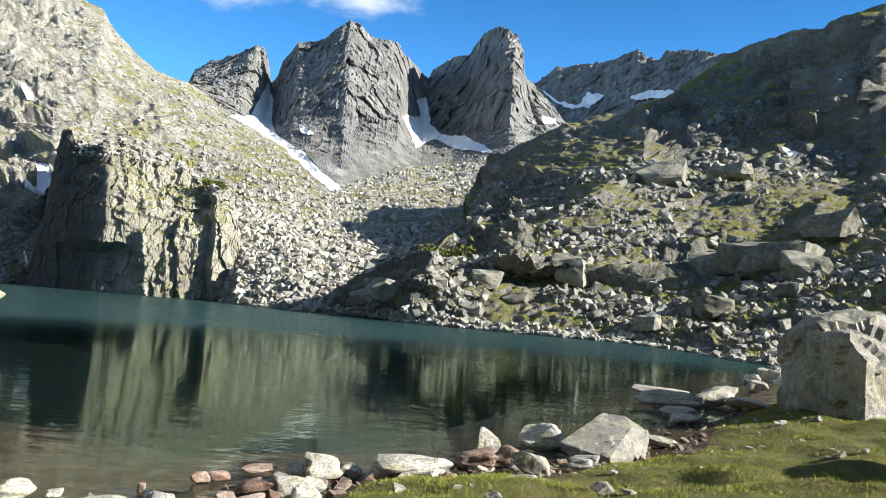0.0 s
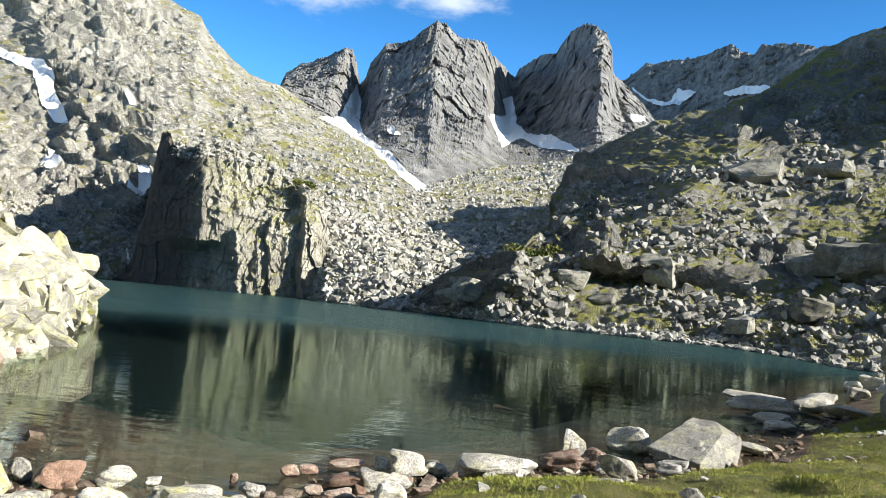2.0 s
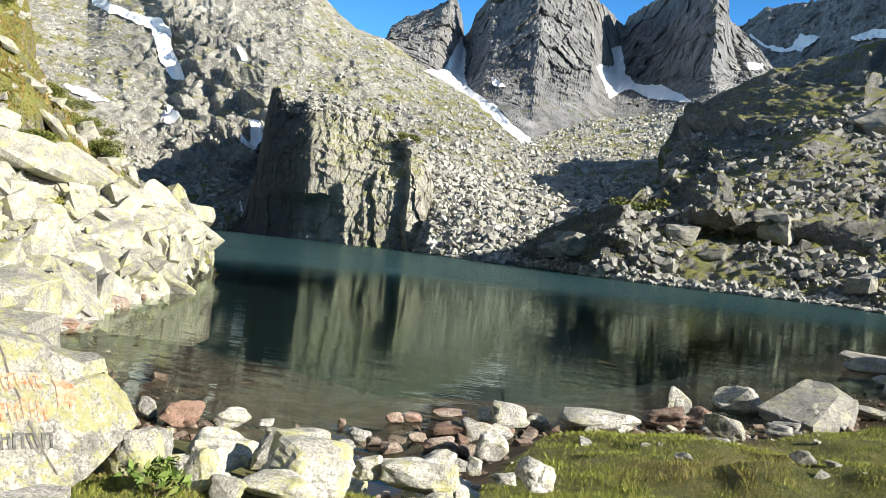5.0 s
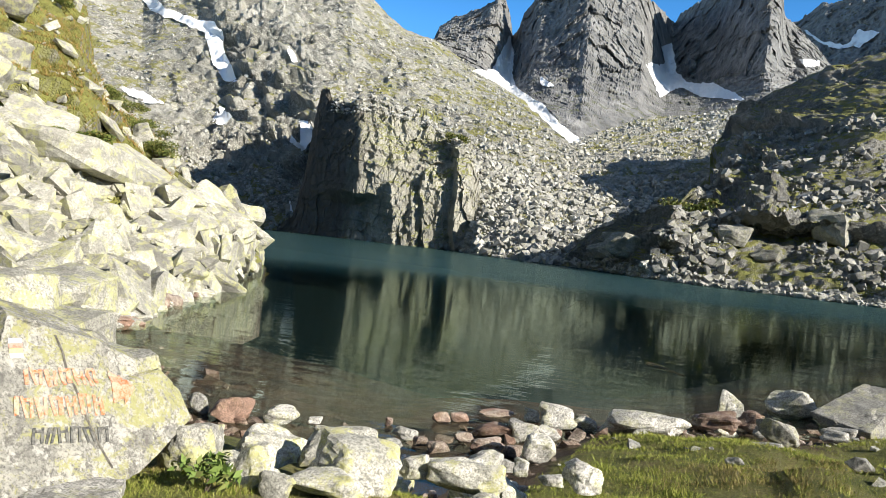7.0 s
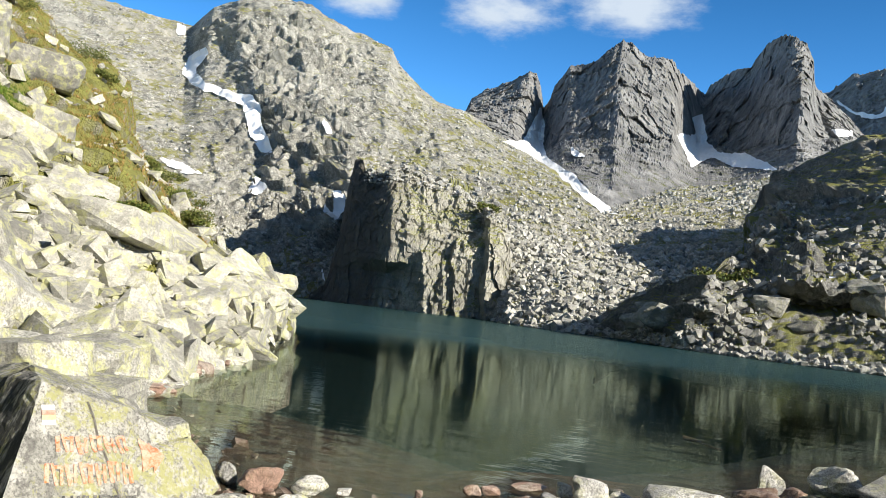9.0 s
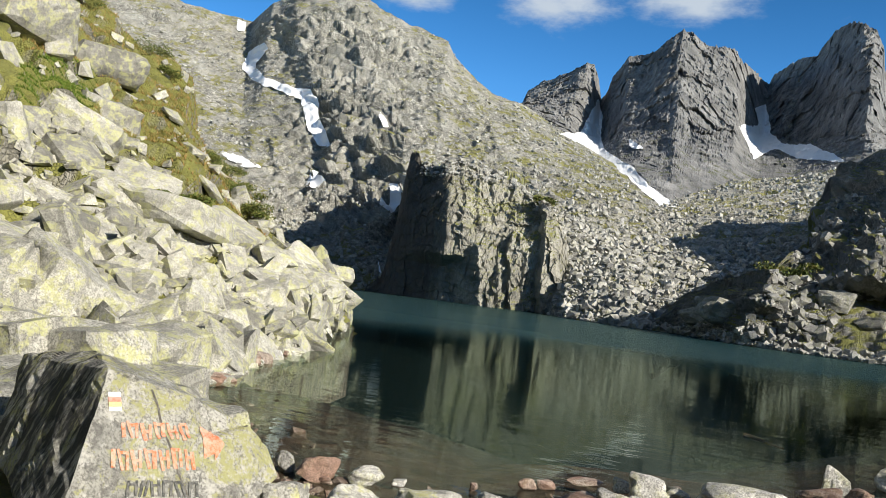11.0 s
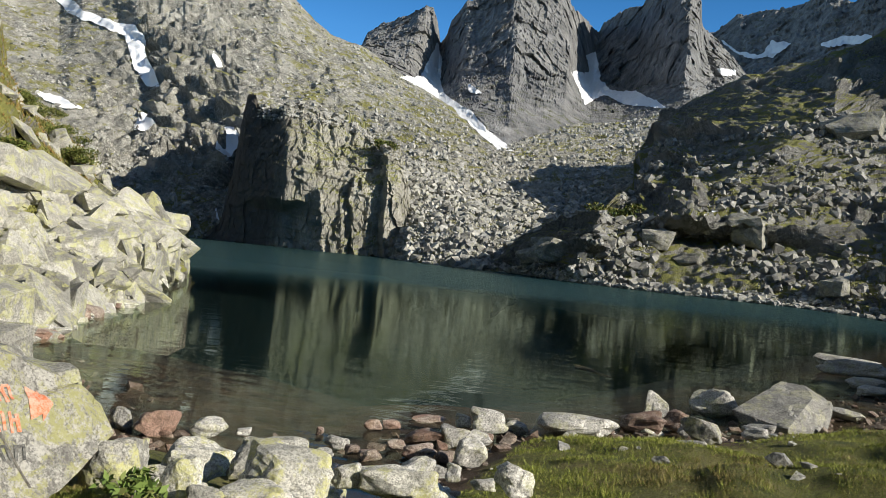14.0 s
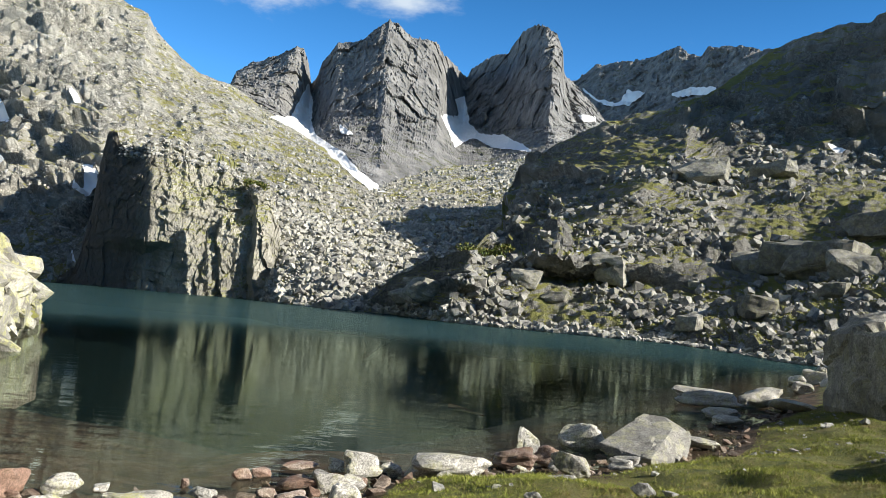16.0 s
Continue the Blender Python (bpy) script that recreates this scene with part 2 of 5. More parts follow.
def ground_material():
    """Turf on the bank, gravel at the waterline, brown stones under it that fade into a painted green water haze."""
    m = Mat("bank_ground", 0.95)
    s = m.t.nodes.new("ShaderNodeSeparateXYZ")
    m.link(m.geo.outputs["Position"], s.inputs[0])
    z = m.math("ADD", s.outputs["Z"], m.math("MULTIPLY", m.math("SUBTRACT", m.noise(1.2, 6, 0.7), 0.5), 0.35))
    turf = m.ramp(m.noise(2.2, 9, 0.75), (0.34, (0.085, 0.105, 0.02)), (0.5, (0.20, 0.21, 0.045)), (0.66, (0.30, 0.245, 0.10)))
    bed = m.ramp(m.cells(3.4)["Color"], (0.1, (0.03, 0.015, 0.008)), (0.5, (0.085, 0.043, 0.022)), (0.95, (0.17, 0.105, 0.068)))
    c = m.mix(m.ramp(m.math("ADD", z, 0.5), (0.60, 0.0), (0.68, 1.0)), bed, turf)
    # the water's absorption and scattered light, painted onto the bed by depth
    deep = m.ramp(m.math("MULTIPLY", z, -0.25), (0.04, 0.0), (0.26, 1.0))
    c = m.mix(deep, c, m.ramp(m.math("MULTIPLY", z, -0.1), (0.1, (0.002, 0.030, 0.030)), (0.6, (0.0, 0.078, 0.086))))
    c = m.mix(m.ramp(m.noise(38.0, 5, 0.8), (0.4, 0.6), (0.55, 0.0)), c, (0.05, 0.05, 0.015))
    m.bump(m.noise(14.0, 9, 0.8), 1.0, 0.2)
    return m.done(c)


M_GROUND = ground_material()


def water_material():
    """Clear water: a mirror by its Fresnel gloss over what lies below; wind roughens it far out."""
    m = Mat("lake_water", 0.03)
    t = m.t
    s = t.nodes.new("ShaderNodeSeparateXYZ")
    m.link(m.geo.outputs["Position"], s.inputs[0])
    far = t.nodes.new("ShaderNodeVectorMath")
    far.operation = "LENGTH"
    m.link(m.geo.outputs["Position"], far.inputs[0])
    wind = m.ramp(m.math("ADD", m.math("MULTIPLY", far.outputs["Value"], 0.01), m.math("MULTIPLY", m.noise(0.05, 4, 0.55), 0.16)), (0.41, 0.0), (0.58, 1.0))
    ripple = m.mix(0.5, m.noise(0.7, 3, 0.5, stretch=(0.5, 1.5, 1.0)), m.noise(2.0, 2, 0.5, stretch=(0.35, 1.7, 1.0)))
    b = t.nodes.new("ShaderNodeBump")
    b.inputs["Distance"].default_value = 0.019
    m.link(m.math("ADD", m.math("MULTIPLY", wind, 0.45), 0.55), b.inputs["Strength"])
    m.link(ripple, b.inputs["Height"])
    gloss = t.nodes.new("ShaderNodeBsdfGlossy")
    gloss.inputs["Color"].default_value = (0.43, 0.52, 0.44, 1)
    m.link(m.math("ADD", m.math("MULTIPLY", wind, 0.22), 0.02), gloss.inputs["Roughness"])
    m.link(b.outputs["Normal"], gloss.inputs["Normal"])
    clear = t.nodes.new("ShaderNodeBsdfTransparent")
    clear.inputs["Color"].default_value = (0.96, 0.94, 0.90, 1)
    tilt = t.nodes.new("ShaderNodeLayerWeight")
    m.link(b.outputs["Normal"], tilt.inputs["Normal"])
    fresnel = m.math("ADD", m.math("MULTIPLY", m.math("POWER", tilt.outputs["Facing"], 5.0), 0.97), 0.025)
    mix = t.nodes.new("ShaderNodeMixShader")
    m.link(m.math("MULTIPLY", fresnel, m.math("SUBTRACT", 1.0, m.math("MULTIPLY", wind, 0.5))), mix.inputs[0])
    milky = t.nodes.new("ShaderNodeBsdfDiffuse")
    milky.inputs["Color"].default_value = (0.008, 0.046, 0.058, 1)
    body = t.nodes.new("ShaderNodeMixShader")
    m.link(m.math("MULTIPLY", wind, 0.8), body.inputs[0])
    m.link(clear.outputs[0], body.inputs[1])
    m.link(milky.outputs[0], body.inputs[2])
    m.link(body.outputs[0], mix.inputs[1])
    m.link(gloss.outputs[0], mix.inputs[2])
    m.link(mix.outputs[0], t.nodes["Material Output"].inputs["Surface"])
    return m.mat


M_WATER = water_material()


# ---- noise in arrays ----
def hash3(i, j, k, seed):
    n = (i * 73856093) ^ (j * 19349663) ^ (k * 83492791) ^ (seed * 2654435761)
    n = (n ^ (n >> 13)) * 1274126177
    n = n & 0xFFFFFFFF
    return ((n ^ (n >> 16)) & 0xFFFF) / 65535.0


def vnoise(p, seed=0):
    """Value noise of the points p (n, 3), from -1 to 1."""
    q = np.floor(p).astype(np.int64)
    f = p - q
    f = f * f * f * (f * (f * 6 - 15) + 10)
    total = 0.0
    for a in (0, 1):
        for b in (0, 1):
            for c in (0, 1):
                w = (f[:, 0] if a else 1 - f[:, 0]) * (f[:, 1] if b else 1 - f[:, 1]) * (f[:, 2] if c else 1 - f[:, 2])
                total = total + w * hash3(q[:, 0] + a, q[:, 1] + b, q[:, 2] + c, seed)
    return total * 2 - 1


def fbm(p, octaves=5, gain=0.5, seed=0, ridged=False):
    total, amp, norm = 0.0, 1.0, 0.0
    for o in range(octaves):
        n = vnoise(p * 2.0 ** o + 17.3 * o, seed + o)
        total = total + amp * (1 - 2 * np.abs(n) if ridged else n)
        norm += amp
        amp *= gain
    return total / norm


def blocks(p, seed=0, bevel=4.0):
    """Cells with a random height each, bevelled towards their joints, for broken, blocky rock: height and distance to the joint."""
    p = p + 0.22 * np.stack([vnoise(p * 1.7 + 5.1 * k, seed + 40 + k) for k in range(3)], 1)
    q = np.floor(p).astype(np.int64)
    best, second, value, other = np.full(len(p), 9e9), np.full(len(p), 9e9), np.zeros(len(p)), np.zeros(len(p))
    for a in (-1, 0, 1):
        for b in (-1, 0, 1):
            for c in (-1, 0, 1):
                i, j, k = q[:, 0] + a, q[:, 1] + b, q[:, 2] + c
                d = (i + hash3(i, j, k, seed) - p[:, 0]) ** 2 + (j + hash3(i, j, k, seed + 1) - p[:, 1]) ** 2 + (k + hash3(i, j, k, seed + 2) - p[:, 2]) ** 2
                near = d < best
                h = hash3(i, j, k, seed + 3)
                other = np.where(near, value, np.where(d < second, h, other))
                second = np.where(near, best, np.minimum(second, d))
                best = np.where(near, d, best)
                value = np.where(near, h, value)
    joint = np.clip((np.sqrt(second) - np.sqrt(best)) * bevel, 0, 1)
    return value * (1 + joint) + other * (1 - joint) - 1, joint


def facets(p, seed=0, lean=1.0):
    """Broken rock: cells with a flat, tilted face each, from about -1 to 1."""
    p = p + 0.18 * np.stack([vnoise(p * 1.9 + 5.1 * k, seed + 40 + k) for k in range(3)], 1)
    q = np.floor(p).astype(np.int64)
    best, value = np.full(len(p), 9e9), np.zeros(len(p))
    for a in (-1, 0, 1):
        for b in (-1, 0, 1):
            for c in (-1, 0, 1):
                i, j, k = q[:, 0] + a, q[:, 1] + b, q[:, 2] + c
                h0, h1, h2 = hash3(i, j, k, seed), hash3(i, j, k, seed + 1), hash3(i, j, k, seed + 2)
                dx, dy, dz = p[:, 0] - i - h0, p[:, 1] - j - h1, p[:, 2] - k - h2
                d = dx * dx + dy * dy + dz * dz
                near = d < best
                h3 = hash3(i, j, k, seed + 3)
                plane = 1.4 * (h3 - 0.5) + lean * ((h0 * 7.3 % 1 - 0.5) * dx + (h1 * 7.3 % 1 - 0.5) * dy + (h2 * 7.3 % 1 - 0.5) * dz) * 1.8
                best, value = np.where(near, d, best), np.where(near, plane, value)
    return value


def spur(az, el, line, left, right, height, fade=0.8):
    """A rock rib that stands out along a line of (azimuth, elevation): its two flanks are that many degrees wide."""
    q = np.array(sorted((e, a) for a, e in line))
    d = az - np.interp(el, q[:, 0], q[:, 1])
    flank = np.clip(np.where(d > 0, 1 - d / left, 1 + d / right), 0, 1)
    return height * flank * np.clip((el - q[0, 0]) / fade + 1, 0, 1) * np.clip((q[-1, 0] - el) / fade + 1, 0, 1)


def elevation(p):
    return np.degrees(np.arctan2(p[:, 2] - EYE, np.hypot(p[:, 0], p[:, 1])))


# ---- mesh helpers ----
def mesh_from(name, verts, quads, material, smooth=False):
    me = bpy.data.meshes.new(name)
    verts, quads = np.asarray(verts, dtype=np.float32), np.asarray(quads, dtype=np.int32)
    n, side = quads.shape
    me.vertices.add(len(verts))
    me.vertices.foreach_set("co", verts.ravel())
    me.loops.add(n * side)
    me.loops.foreach_set("vertex_index", quads.ravel())
    me.polygons.add(n)
    me.polygons.foreach_set("loop_start", np.arange(0, n * side, side, dtype=np.int32))
    me.polygons.foreach_set("use_smooth", np.full(n, smooth))
    me.materials.append(material)
    me.update(calc_edges=True)
    me.validate()
    return me


def grid_quads(rows, cols):
    i = np.arange((rows - 1) * cols).reshape(rows - 1, cols)[:, :-1].ravel()
    return np.stack([i, i + 1, i + cols + 1, i + cols], 1)


def part(name, bm, material, parent, label=""):
    me = bpy.data.meshes.new(name)
    bm.to_mesh(me)
    bm.free()
    me.materials.append(material)
    ob = new(name, me)
    ob.parent = parent
    return tagged(ob, label)


def place(az, el, r):
    """Points from degrees to the left of +y, degrees above the eye's level and metres."""
    a = np.radians(az)
    return np.stack([-r * np.sin(a), r * np.cos(a), EYE + r * np.tan(np.radians(el))], -1)


class Sheet:
    """A stretch of mountainside: curves of (azimuth, elevation, distance) from its foot to its crest, joined by slopes,
    broken up by rocky relief, and falling away behind the crest."""

    def __init__(self, name, curves, az0, az1, step, rows, relief, material, label, category, seed=0, back=0.6, smooth=False, upright=False, soft=(0, 0)):
        az = np.arange(az0, az1, -abs(step))
        cols = len(az)
        lines = []
        for c in curves:
            c = np.array(sorted(c))
            el, r = np.interp(az, c[:, 0], c[:, 1]), np.interp(az, c[:, 0], c[:, 2])
            lines.append(place(az, el, r))
        foot, crest = lines[0].copy(), lines[-1]
        foot[:, 2] -= 3.0
        rad = np.stack([-np.sin(np.radians(az)), np.cos(np.radians(az)), 0 * az], 1)
        depth = np.linalg.norm(crest[:, :2], axis=1)[:, None]
        behind = crest + rad * depth * 0.25
        behind[:, 2] -= back * depth[:, 0] * 0.25
        bottom = crest + rad * depth * 0.6
        bottom[:, 2] = -3
        lines = [foot] + lines + [behind, bottom]
        counts = [2] + list(rows) + [10, 3]
        grid, level = [], []
        for k in range(len(lines) - 1):
            for s in np.arange(counts[k]) / counts[k]:
                grid.append(lines[k] * (1 - s) + lines[k + 1] * s)
                level.append(k - 1 + s)
        grid.append(lines[-1])
        level.append(len(lines) - 2)
        p = np.array(grid)
        self.level = np.repeat(np.array(level)[:, None], cols, 1)
        self.az = np.repeat(az[None], len(p), 0)
        flat = p.reshape(-1, 3)
        out, lift, stand = relief(flat, self.az.ravel(), self.level.ravel())
        out, lift = (self.soften(a.reshape(p.shape[:2]), *soft).ravel() for a in (out, lift))
        # keep the waterline in place
        hold = np.clip(self.level.ravel() / 0.15 + upright, 0, 1)
        rr = np.tile(rad, (len(p), 1))
        du, dv = np.gradient(p, axis=1), np.gradient(p, axis=0)
        nor = np.cross(du, dv).reshape(-1, 3)
        nor /= np.linalg.norm(nor, axis=1)[:, None] + 1e-9
        nor = np.where(((nor * -rr).sum(1) + nor[:, 2] < 0)[:, None], -nor, nor)
        if upright:
            nor = -rr
        else:
            out = out * np.where(np.abs(self.level.ravel() - (len(curves) - 1)) < 0.12, 0.35, 1.0)
        flat = flat + nor * (out * hold)[:, None]
        flat[:, 2] += lift * hold
        sight = flat - np.array([0, 0, EYE])
        flat = flat - sight / np.linalg.norm(sight, axis=1)[:, None] * (stand * hold)[:, None]
        self.p = flat.reshape(p.shape)
        self.top = len(curves) - 1
        self.shape = p.shape[:2]
        quads = grid_quads(*self.shape)
        self.ob = tagged(new(name, mesh_from(name, flat, quads, material, smooth)), label, category, kind="structure")

    @staticmethod
    def soften(a, along, up):
        """Evens out single teeth of the relief between neighbouring points."""
        for _ in range(along):
            a[:, 1:-1] = 0.25 * a[:, :-2] + 0.5 * a[:, 1:-1] + 0.25 * a[:, 2:]
        for _ in range(up):
            a[1:-1] = 0.25 * a[:-2] + 0.5 * a[1:-1] + 0.25 * a[2:]
        return a

    def seen(self):
        """Azimuth and elevation of every point, as the eye sees it."""
        x, y, z = self.p[..., 0], self.p[..., 1], self.p[..., 2]
        return np.degrees(np.arctan2(-x, y)), np.degrees(np.arctan2(z - EYE, np.hypot(x, y)))

    def pick(self, n, rng, lo, hi, az_lo=-90, az_hi=90):
        """n random places on the sheet between two levels and azimuths, about even in angle."""
        r0 = np.searchsorted(self.level[:, 0], lo)
        r1 = np.searchsorted(self.level[:, 0], hi)
        cols = np.where((self.az[0] > az_lo) & (self.az[0] < az_hi))[0]
        i = rng.integers(r0, max(r1, r0 + 1), n)
        j = cols[rng.integers(0, len(cols) - 1, n)]
        i, j = np.clip(i, 2, self.shape[0] - 3), np.clip(j, 2, self.shape[1] - 3)
        n = np.cross(self.p[i, j + 2] - self.p[i, j - 2], self.p[i + 2, j] - self.p[i - 2, j])
        n /= np.linalg.norm(n, axis=1)[:, None] + 1e-9
        self.normals = np.where(n[:, 2:] < 0, -n, n)
        return self.p[i, j]


def inside(az, el, poly):
    hit = np.zeros(az.shape, bool)
    for (x0, y0), (x1, y1) in zip(poly, poly[1:] + poly[:1]):
        cross = ((y0 > el) != (y1 > el)) & (az < (x1 - x0) * (el - y0) / ((y1 - y0) or 1e-9) + x0)
        hit ^= cross
    return hit


def snowfield(sheet, poly, lift, label, ragged=0.12):
    """Old snow lying on a sheet, within a ragged outline."""
    az, el = sheet.seen()
    cx, cy = np.mean(poly, 0)
    poly = [(cx + 1.08 * (x - cx) + 0.06 * np.sign(x - cx), cy + 1.04 * (y - cy) + 0.06 * np.sign(y - cy)) for x, y in poly]
    n1 = fbm(np.stack([az.ravel() * 2.5, el.ravel() * 2.5, 0 * az.ravel() + 3], 1), 4, 0.6, 5).reshape(az.shape)
    n2 = fbm(np.stack([az.ravel() * 2.5, el.ravel() * 2.5, 0 * az.ravel() + 9], 1), 4, 0.6, 8).reshape(az.shape)
    m = inside(az + ragged * n1, el + ragged * n2, poly) & (sheet.level <= sheet.top) & (sheet.level >= 0)
    face = m[:-1, :-1] & m[1:, :-1] & m[:-1, 1:] & m[1:, 1:]
    if not face.any():
        return None
    rows, cols = np.where(face)
    w = sheet.shape[1]
    quads = np.stack([rows * w + cols, rows * w + cols + 1, (rows + 1) * w + cols + 1, (rows + 1) * w + cols], 1)
    p = sheet.p.copy()
    soft = p.copy()
    for _ in range(6):
        soft[1:-1, 1:-1] = 0.2 * (soft[1:-1, 1:-1] + soft[:-2, 1:-1] + soft[2:, 1:-1] + soft[1:-1, :-2] + soft[1:-1, 2:])
    eye = np.array([0, 0, EYE])
    near, even = np.linalg.norm(p - eye, axis=-1, keepdims=True), np.linalg.norm(soft - eye, axis=-1, keepdims=True)
    p = eye + (p - eye) / near * (np.minimum(near, even) - lift)
    used, inv = np.unique(quads, return_inverse=True)
    count = collections.Counter(tuple(sorted((int(q[k]), int(q[k - 1])))) for q in quads for k in range(4))
    beside = collections.defaultdict(list)
    for (i, j), times in count.items():
        if times == 1:
            beside[i].append(j)
            beside[j].append(i)
    rim = [v for v in beside if len(beside[v]) == 2]
    pf = p.reshape(-1, 3)
    for _ in range(2):
        fresh = {v: 0.5 * pf[v] + 0.25 * (pf[beside[v][0]] + pf[beside[v][1]]) for v in rim}
        for v, q in fresh.items():
            pf[v] = q
    p = pf.reshape(p.shape)
    me = mesh_from("snow_patch", p.reshape(-1, 3)[used], inv.reshape(-1, 4), M_SNOW, True)
    return tagged(new("snow_patch", me), label, "snow patch", kind="structure")


def hull_rock(seed, dims, cuts=0, rough=0.05, corners=15, boxy=0.55, rounding=0.35, skew=0.0):
    """An angular block: the hull of random points in a box, its faces split and roughened."""
    rng = np.random.default_rng(seed)
    bm = bmesh.new()
    pts = rng.normal(size=(corners, 3))
    pts /= np.linalg.norm(pts, axis=1)[:, None]
    pts = np.sign(pts) * np.abs(pts) ** boxy
    pts *= rng.uniform(0.8, 1.05, (corners, 1))
    if skew:
        box = np.array([(a, b, c) for a in (-1, 1) for b in (-1, 1) for c in (-1, 1)]) * rng.uniform(1 - skew, 1.0, (8, 3))
        pts = np.concatenate([box, 0.92 * pts[:max(corners - 8, 0)]])
    for q in pts:
        bm.verts.new(q * 0.5)
    bmesh.ops.convex_hull(bm, input=bm.verts[:])
    loose = [v for v in bm.verts if not v.link_faces]
    bmesh.ops.delete(bm, geom=loose, context="VERTS")
    bmesh.ops.recalc_face_normals(bm, faces=bm.faces[:])
    if cuts:
        bmesh.ops.subdivide_edges(bm, edges=bm.edges[:], cuts=cuts, use_grid_fill=True)
        for _ in range(2):
            bmesh.ops.smooth_vert(bm, verts=bm.verts[:], factor=rounding, use_axis_x=True, use_axis_y=True, use_axis_z=True)
        bm.normal_update()
        co = np.array([v.co[:] for v in bm.verts])
        n = fbm(co * 3.0 + seed, 4, 0.55, seed) + 0.6 * blocks(co * 2.6 + seed, seed)[0]
        for v, a in zip(bm.verts, n):
            v.co += v.normal * float(a) * rough
    bmesh.ops.triangulate(bm, faces=bm.faces[:])
    co = np.array([v.co[:] for v in bm.verts])
    lo, hi = co.min(0), co.max(0)
    for v in bm.verts:
        v.co = Vector((np.array(v.co) - (lo + hi) / 2) / (hi - lo) * dims)
    return bm


def mesh_of(bm, name, material, smooth=False):
    me = bpy.data.meshes.new(name)
    bm.to_mesh(me)
    bm.free()
    if smooth:
        me.polygons.foreach_set("use_smooth", np.full(len(me.polygons), True))
    me.materials.append(material)
    return me


TEMPLATES = []
for s in range(10):
    b = hull_rock(100 + s, (1, 1, 1), corners=11, boxy=0.5, skew=0.7)
    b.verts.ensure_lookup_table()
    TEMPLATES.append((np.array([v.co[:] for v in b.verts]), np.array([[v.index for v in f.verts] for f in b.faces])))
    b.free()


def turns(rng, n, tilt):
    """n random turns: any heading, leaning by up to tilt degrees."""
    a, b, c = rng.uniform(0, 6.283, n), np.radians(rng.normal(0, tilt, n)), np.radians(rng.normal(0, tilt, n))
    ca, sa, cb, sb, cc, sc = np.cos(a), np.sin(a), np.cos(b), np.sin(b), np.cos(c), np.sin(c)
    o, z = np.ones(n), np.zeros(n)
    rz = np.stack([ca, -sa, z, sa, ca, z, z, z, o], 1).reshape(-1, 3, 3)
    rx = np.stack([o, z, z, z, cb, -sb, z, sb, cb], 1).reshape(-1, 3, 3)
    ry = np.stack([cc, z, sc, z, o, z, -sc, z, cc], 1).reshape(-1, 3, 3)
    return rz @ rx @ ry


def rubble(name, places, sizes, rng, material, label, sink=0.15, flatness=0.7, normals=None, tilt=22):
    """Loose blocks past counting, joined into one mesh."""
    n = len(places)
    turn = turns(rng, n, tilt)
    if normals is not None:
        a, b, c = normals[:, 0], normals[:, 1], normals[:, 2]
        k = 1.0 / (1.0 + c)
        lay = np.stack([1 - a * a * k, -a * b * k, a, -a * b * k, 1 - b * b * k, b, -a, -b, c], 1).reshape(-1, 3, 3)
        turn = lay @ turn
    dims = sizes[:, None] * np.stack([rng.uniform(0.8, 1.5, n), rng.uniform(0.7, 1.2, n), rng.uniform(0.6, 1.1, n) * flatness], 1)
    which = rng.integers(0, len(TEMPLATES), n)
    verts, faces, base = [], [], 0
    for k, (tv, tf) in enumerate(TEMPLATES):
        ids = np.where(which == k)[0]
        if not len(ids):
            continue
        v = np.einsum("nij,nmj->nmi", turn[ids], tv[None] * dims[ids][:, None])
        v = v + places[ids][:, None] + np.array([0, 0, 1.0]) * (dims[ids, 2] * (0.5 - sink))[:, None, None]
        f = tf[None] + (np.arange(len(ids)) * len(tv))[:, None, None] + base
        verts.append(v.reshape(-1, 3))
        faces.append(f.reshape(-1, 3))
        base += len(ids) * len(tv)
    me = mesh_from(name, np.concatenate(verts), np.concatenate(faces), material)
    return tagged(new(name, me), label, "rubble", kind="stuff")


